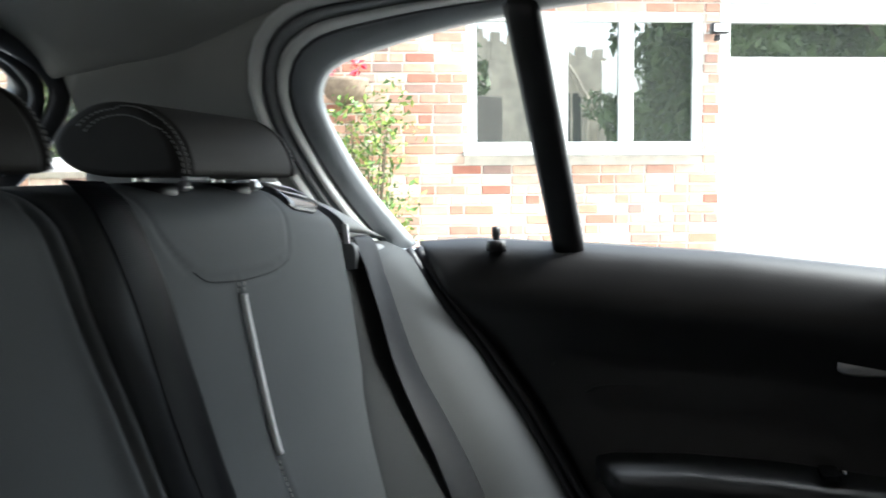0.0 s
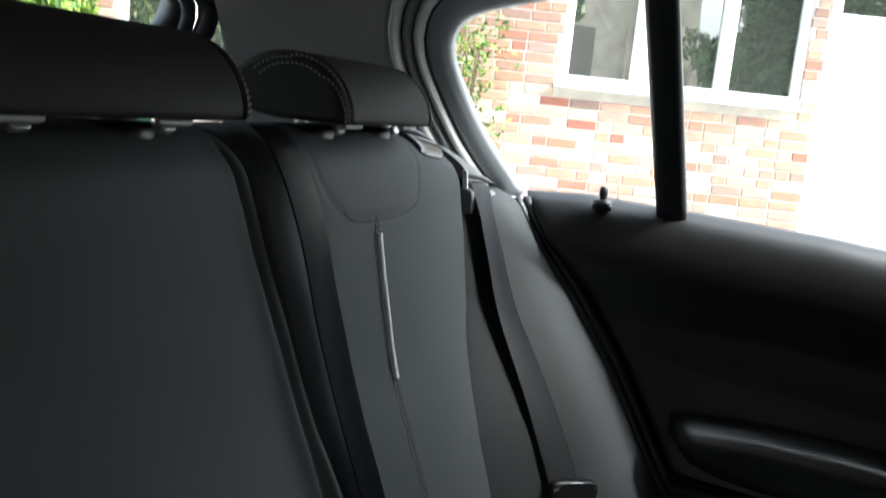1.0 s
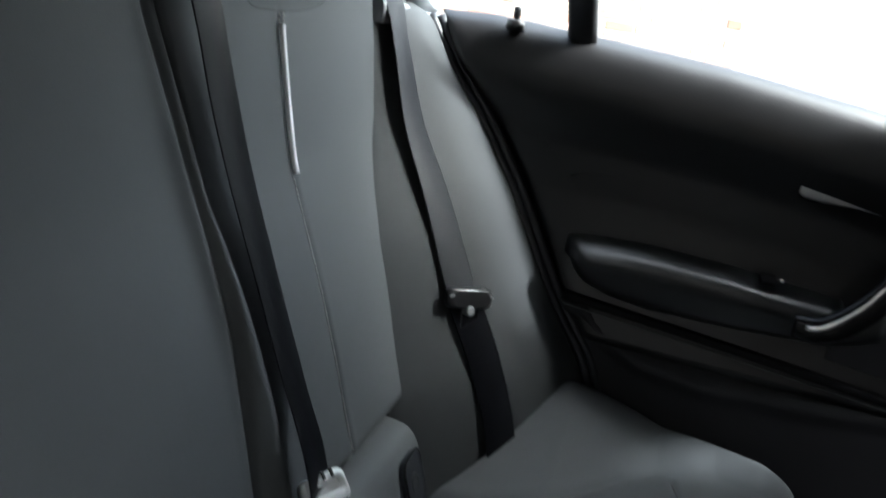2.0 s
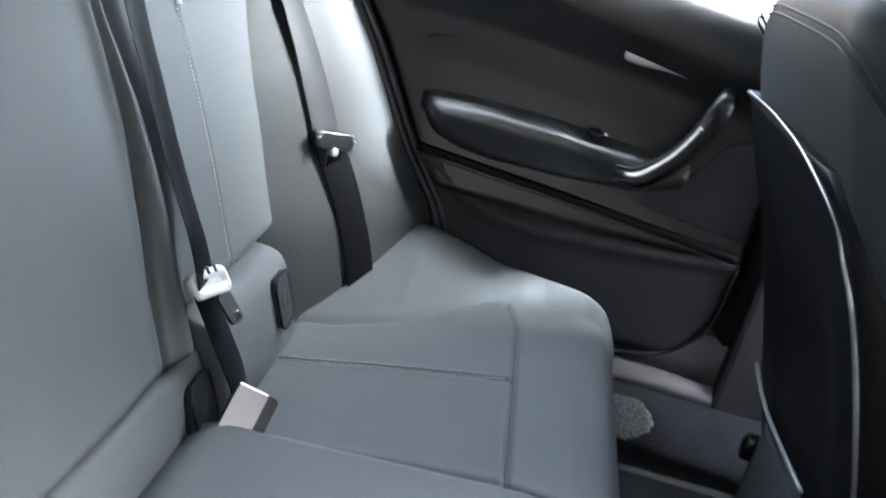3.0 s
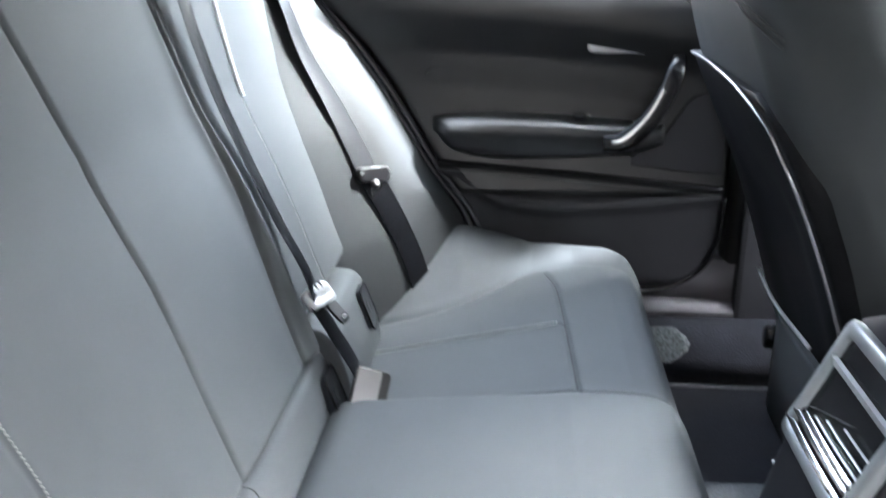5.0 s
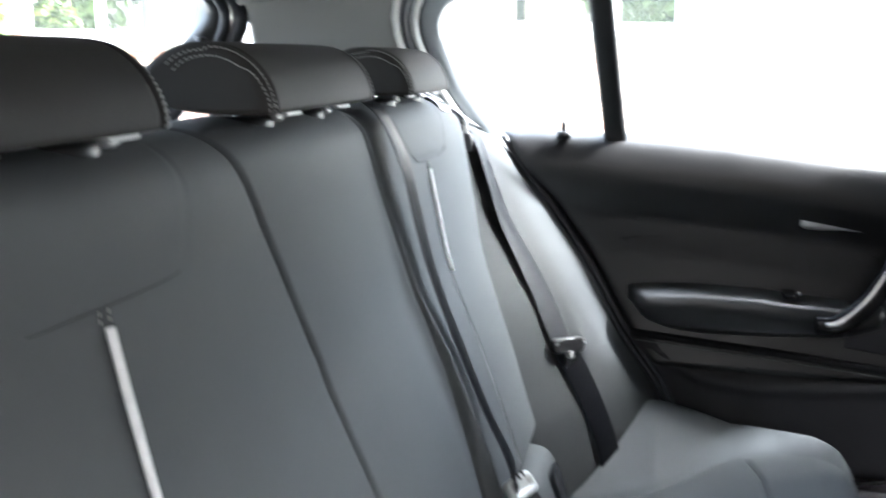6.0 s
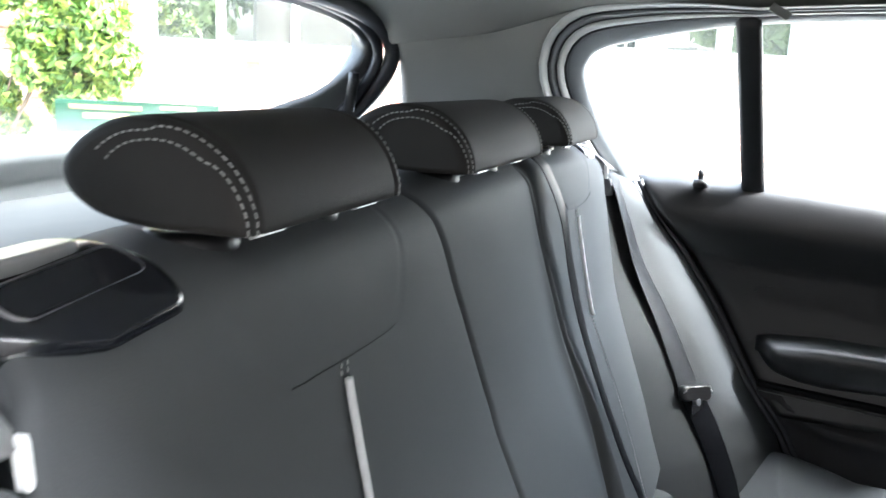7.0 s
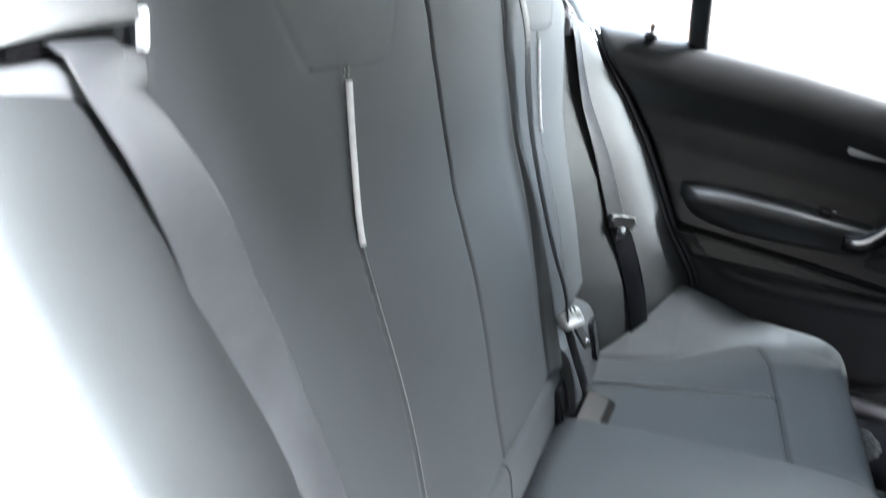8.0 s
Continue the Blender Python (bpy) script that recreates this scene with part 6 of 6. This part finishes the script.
def cloud(centres, radii, n):
    out = []
    for c, r in zip(centres, radii):
        d = unit(rng.normal(size=(n, 3))) * (rng.uniform(0.35, 1.0, size=(n, 1)) ** 0.6) * r
        out.append(np.asarray(c) + d)
    return np.vstack(out)


def hp(u, d, z):
    return np.array(HOUSE @ Vector((u, d, z)))


def bush(u, d, w, h, n, label, z0=0.0, twig=True, size=0.035):
    t = thing("bush", label, "bush", HOUSE @ Vector((u, d, z0)))
    cs, rs = [], []
    for _ in range(60):
        a, b = rng.uniform(-1, 1), rng.uniform(0.05, 1)
        cs.append(hp(u + a * w / 2 * math.sqrt(1 - 0.6 * b * b), d + rng.uniform(-0.25, 0.10), z0 + h * b))
        rs.append(np.array([0.16, 0.16, 0.16]) * rng.uniform(0.7, 1.4))
    part("leaves", leaves("leaves", cloud(cs, rs, n // 60), size), LEAF, t)
    part("young_leaves", leaves("young_leaves", cloud(cs, [r * 1.05 for r in rs], n // 90), size), LEAF2, t, "yellow-green young leaves")
    if twig:
        for k in range(9):
            a = rng.uniform(-1, 1)
            p = curve_pts([hp(u + a * 0.1, d, z0), hp(u + a * w * 0.25, d - 0.05, z0 + h * 0.45), hp(u + a * w * 0.42, d - 0.05, z0 + h * 0.9)], 8)
            part("stem", tube("stem", p, 0.012, 6, up=(1, 0, 0), scale=np.linspace(1, 0.3, 8)), BARK, t)
    return t


bush(-6.15, -0.60, 2.9, 2.0, 34000, "bright green leafy bush beside the house wall", size=0.046)
bush(-2.45, -0.14, 0.66, 1.72, 1500, "thin climbing plant on the brick wall", size=0.026)
pot = thing("hanging_pot", "brown hanging flower basket with red flowers on the wall", "flower pot", HOUSE @ Vector((-2.62, -0.2, 1.66)))
part("bowl", skin("bowl", [[tuple(HOUSE @ Vector((-2.60 + a, -0.20 + b, z))) for a, b in circle(r, 20)] for z, r in ((1.66, 0.07), (1.70, 0.13), (1.80, 0.17), (1.83, 0.175), (1.83, 0.16), (1.80, 0.15))]), BASKET, pot)
part("flowers", leaves("flowers", cloud([hp(-2.72, -0.25, 1.86), hp(-2.50, -0.24, 1.90), hp(-2.60, -0.3, 1.95)], [0.07, 0.06, 0.08], 26), 0.026), mat("red_petal", (0.55, 0.03, 0.06), 0.5, mottle=0.2, mottle_size=0.05), pot, "red flowers")
part("bracket", hbox("bracket", -2.61, -2.59, -0.22, 0.0, 1.655, 1.675), SATINBLACK, pot)
pot2 = thing("hanging_pot", "white hanging pot above the bush", "flower pot", HOUSE @ Vector((-6.05, -0.3, 1.62)))
part("bowl", skin("bowl", [[tuple(HOUSE @ Vector((-6.05 + a, -0.25 + b, z))) for a, b in circle(r, 20)] for z, r in ((1.48, 0.07), (1.52, 0.14), (1.62, 0.18), (1.64, 0.17))]), WHITE, pot2)

# a green notice board low before the bush
GREEN = mat("green_board", (0.006, 0.040, 0.022), 0.45, mottle=0.06, mottle_size=0.2)
CREAM = mat("cream_lettering", (0.20, 0.19, 0.07), 0.5, mottle=0.05, mottle_size=0.1)
board = thing("notice_board", "green board with cream lettering standing before the bush", "sign", (2.6, 2.6, 0))
bx = Vector((2.66, 2.20, 0.93)) - Vector((2.42, 2.72, 0.93))
BL = Matrix.Translation((2.54, 2.46, 0.0)) @ Matrix.Rotation(math.atan2(-bx.y, -bx.x) + math.pi, 4, "Z")


def bbox(name, u0, u1, d0, d1, z0, z1):
    me = box(name, u0, u1, d0, d1, z0, z1, 0.002)
    me.transform(BL)
    return me


part("panel", bbox("panel", -0.36, 0.36, 0.0, 0.02, 0.62, 0.945), GREEN, board)
for u0, u1, z0, z1 in ((-0.30, 0.02, 0.905, 0.925), (-0.24, -0.04, 0.865, 0.890), (0.10, 0.26, 0.915, 0.932), (0.10, 0.24, 0.885, 0.897)):
    part("lettering_bar", bbox("lettering_bar", u0, u1, -0.004, 0.001, z0, z1), CREAM, board, "cream bar")
for u in (-0.3, 0.3):
    part("leg", bbox("leg", u - 0.02, u + 0.02, 0.021, 0.05, 0.0, 0.90), SATINBLACK, board)

# added walls, unseen, that hold back skylight from the open-door side and the front
BLOCKMAT = mat("light_block_surface", (0.12, 0.108, 0.095), 0.9, grain=0.5, grain_size=0.01, mottle=0.25, mottle_size=0.3)
blocker = part("wall_boundary", box("wall_boundary", -1.85, -1.50, -3.05, 2.6, 0.0, 2.6, 0.02), BLOCKMAT)
tagged(blocker, "plain added wall blocking skylight on the open-door side", "wall", kind="structure")
blocker = part("wall_front", box("wall_front", -1.85, 1.7, -3.35, -3.06, 0.0, 1.65, 0.02), BLOCKMAT)
tagged(blocker, "plain added wall blocking skylight ahead of the car", "wall", kind="structure")

# ---- across the drive: stone church front and trees, seen mirrored in the panes ----
STONE = mat("pale_stone", (0.55, 0.49, 0.39), 0.9, grain=0.6, grain_size=0.03, mottle=0.2, mottle_size=0.8)
church = thing("church", "pale stone church gable with battlements and pointed window", "church", HOUSE @ Vector((7, -45, 0)))
CM = HOUSE @ Matrix.Translation((8.1, -45.0, 0)) @ Matrix.Rotation(math.pi, 4, "Z")


def cbox(name, u0, u1, d0, d1, z0, z1):
    me = box(name, u0, u1, d0, d1, z0, z1, 0.03)
    me.transform(CM)
    return me


part("gable_wall", cbox("gable_wall", -2.4, 6.5, 0, 1.2, 0, 8.3), STONE, church)
for k in range(9):
    u = -2.2 + k * 1.0
    top = 8.9 + 0.16 * k
    part("battlement", cbox("battlement", u - 0.28, u + 0.28, 0.0, 0.6, 8.3, top), STONE, church)
    part("parapet", cbox("parapet", u - 0.5, u + 0.5, 0.05, 0.55, 8.3, top - 0.5), STONE, church)
part("buttress", cbox("buttress", -2.7, -2.1, -0.7, 0.0, 0, 4.6), STONE, church)
rings = []
for t in np.linspace(0, 1, 30):
    a = -1 + 2 * t
    rings.append((1.3 * a, 8.0 - 2.2 * abs(a) ** 1.7))
arch = [(x, z) for x, z in rings]
for off, dep in ((0.0, -0.12), (0.16, -0.22)):
    pth = [(-1.3 - off, dep, 0.8)] + [(x * (1 + off), dep, z + off) for x, z in arch] + [(1.3 + off, dep, 0.8)]
    me = tube("arch_moulding", curve_pts(pth, 50), 0.10, 8, up=(0, 1, 0))
    me.transform(CM)
    part("arch_moulding", me, STONE, church)
for u in (-0.6, 0.0, 0.6):
    part("window_shaft", cbox("window_shaft", u - 0.07, u + 0.07, -0.14, 0.0, 0.8, 7.0), STONE, church)
part("window_dark", cbox("window_dark", -1.2, 1.2, -0.02, 0.02, 0.8, 6.4), SATINBLACK, church, "dark leaded window")


def tree(x, y, h, w, label):
    t = thing("tree", label, "tree", (x, y, 0), "trees across the drive")
    part("trunk", tube("trunk", [(x, y, 0), (x + 0.1, y, h * 0.3), (x, y + 0.1, h * 0.7)], 0.28, 10, up=(0, 1, 0), scale=[1, 0.8, 0.35]), BARK, t)
    cs, rs = [], []
    for _ in range(40):
        a, e, q_ = rng.uniform(0, 2 * np.pi), rng.uniform(0.08, 1), rng.uniform(0.2, 1)
        r = w * 0.5 * math.sqrt(max(0.05, 1 - (2 * e - 0.9) ** 2)) * q_
        cs.append(np.array([x + r * math.cos(a), y + r * math.sin(a), h * (0.12 + 0.88 * e)]))
        rs.append(rng.uniform(0.5, 1.1))
    part("crown", leaves("crown", cloud(cs, rs, 190), 0.19), TREELEAF, t)
    for _ in range(5):
        a = rng.uniform(0, 2 * np.pi)
        part("limb", tube("limb", curve_pts([(x, y, h * 0.3), (x + w * 0.2 * math.cos(a), y + w * 0.2 * math.sin(a), h * 0.5), (x + w * 0.35 * math.cos(a), y + w * 0.35 * math.sin(a), h * 0.68)], 8), 0.10, 6, up=(0, 0, 1), scale=np.linspace(1, 0.3, 8)), BARK, t)
    return t


for u, dd, h, w in ((5.6, -15, 8, 5), (8.2, -17, 9, 6), (10.5, -13, 8, 6), (12.0, -20, 9, 6), (-2.8, -15, 8, 5), (-5.6, -16, 9, 6), (-8.5, -14, 8, 6), (-11, -16, 8, 6), (11.5, -36, 10, 7), (15.5, -38, 11, 8), (13.5, -30, 8, 6)):
    q_ = HOUSE @ Vector((u, dd, 0))
    tree(q_.x, q_.y, h, w, "leafy green tree across the drive")

# ---- bricks, laid course by course ----
BL_, BH_, BJ = 0.212, 0.061, 0.013
shape = {}


def brick_mesh(length):
    key = round(length, 3)
    if key not in shape:
        a, h, dpt, c = length / 2, BH_ / 2, 0.05, 0.004
        v = [(-a, 0.004, -h), (a, 0.004, -h), (a, 0.004, h), (-a, 0.004, h), (-a + c, 0, -h + c), (a - c, 0, -h + c), (a - c, 0, h - c), (-a + c, 0, h - c), (-a, dpt, -h), (a, dpt, -h), (a, dpt, h), (-a, dpt, h)]
        f = [(4, 5, 6, 7), (0, 1, 5, 4), (1, 2, 6, 5), (2, 3, 7, 6), (3, 0, 4, 7), (0, 8, 9, 1), (2, 10, 11, 3), (1, 9, 10, 2), (3, 11, 8, 0)]
        me = make("brick", v, f, False)
        me.materials.append(BRICK)
        shape[key] = me
    return shape[key]


far_v, far_f, singles = [], [], 0
wall_inv = wall.matrix_basis.inverted()
for row in range(38):
    z = 0.03 + row * 0.075
    u = -8.95 - (0.1125 if row % 2 else 0.0)
    while u < 0.20:
        length = BL_ if rng.uniform() > 0.30 else 0.1025
        u1 = min(u + length, 0.205)
        a, b = max(u, -8.98), u1
        if b - a > 0.03:
            spans = [(a, b)]
            for w in (WIN1, WIN2):
                if z + BH_ > w[2] - 0.002 and z < w[3] + 0.002:
                    nxt = []
                    for s0, s1 in spans:
                        if s0 < w[0]:
                            nxt.append((s0, min(s1, w[0])))
                        if s1 > w[1]:
                            nxt.append((max(s0, w[1]), s1))
                    spans = nxt
            for s0, s1 in spans:
                if s1 - s0 < 0.03:
                    continue
                jut = rng.uniform(-0.003, 0.003)
                if singles < 300 and -2.35 < s0 and 0.60 < z:
                    ob = new("brick", brick_mesh(round((s1 - s0) / 0.01) * 0.01 if s1 - s0 < BL_ - 0.002 else BL_))
                    ob.parent = wall
                    ob.matrix_parent_inverse = wall_inv
                    ob.matrix_basis = HOUSE @ pose((s0 + s1) / 2, jut, z + BH_ / 2)
                    singles += 1
                else:
                    o = len(far_v)
                    base = brick_mesh(BL_)
                    sc = (s1 - s0) / BL_
                    for vv in base.vertices:
                        far_v.append(HOUSE @ Vector((vv.co.x * sc + (s0 + s1) / 2, vv.co.y + jut, vv.co.z + z + BH_ / 2)))
                    far_f += [tuple(o + i for i in p.vertices) for p in base.polygons]
        u = u1 + BJ
rest_of = part("brickwork", make("brickwork", far_v, far_f, False), BRICKFAR, wall)
tagged(rest_of, kind="stuff")
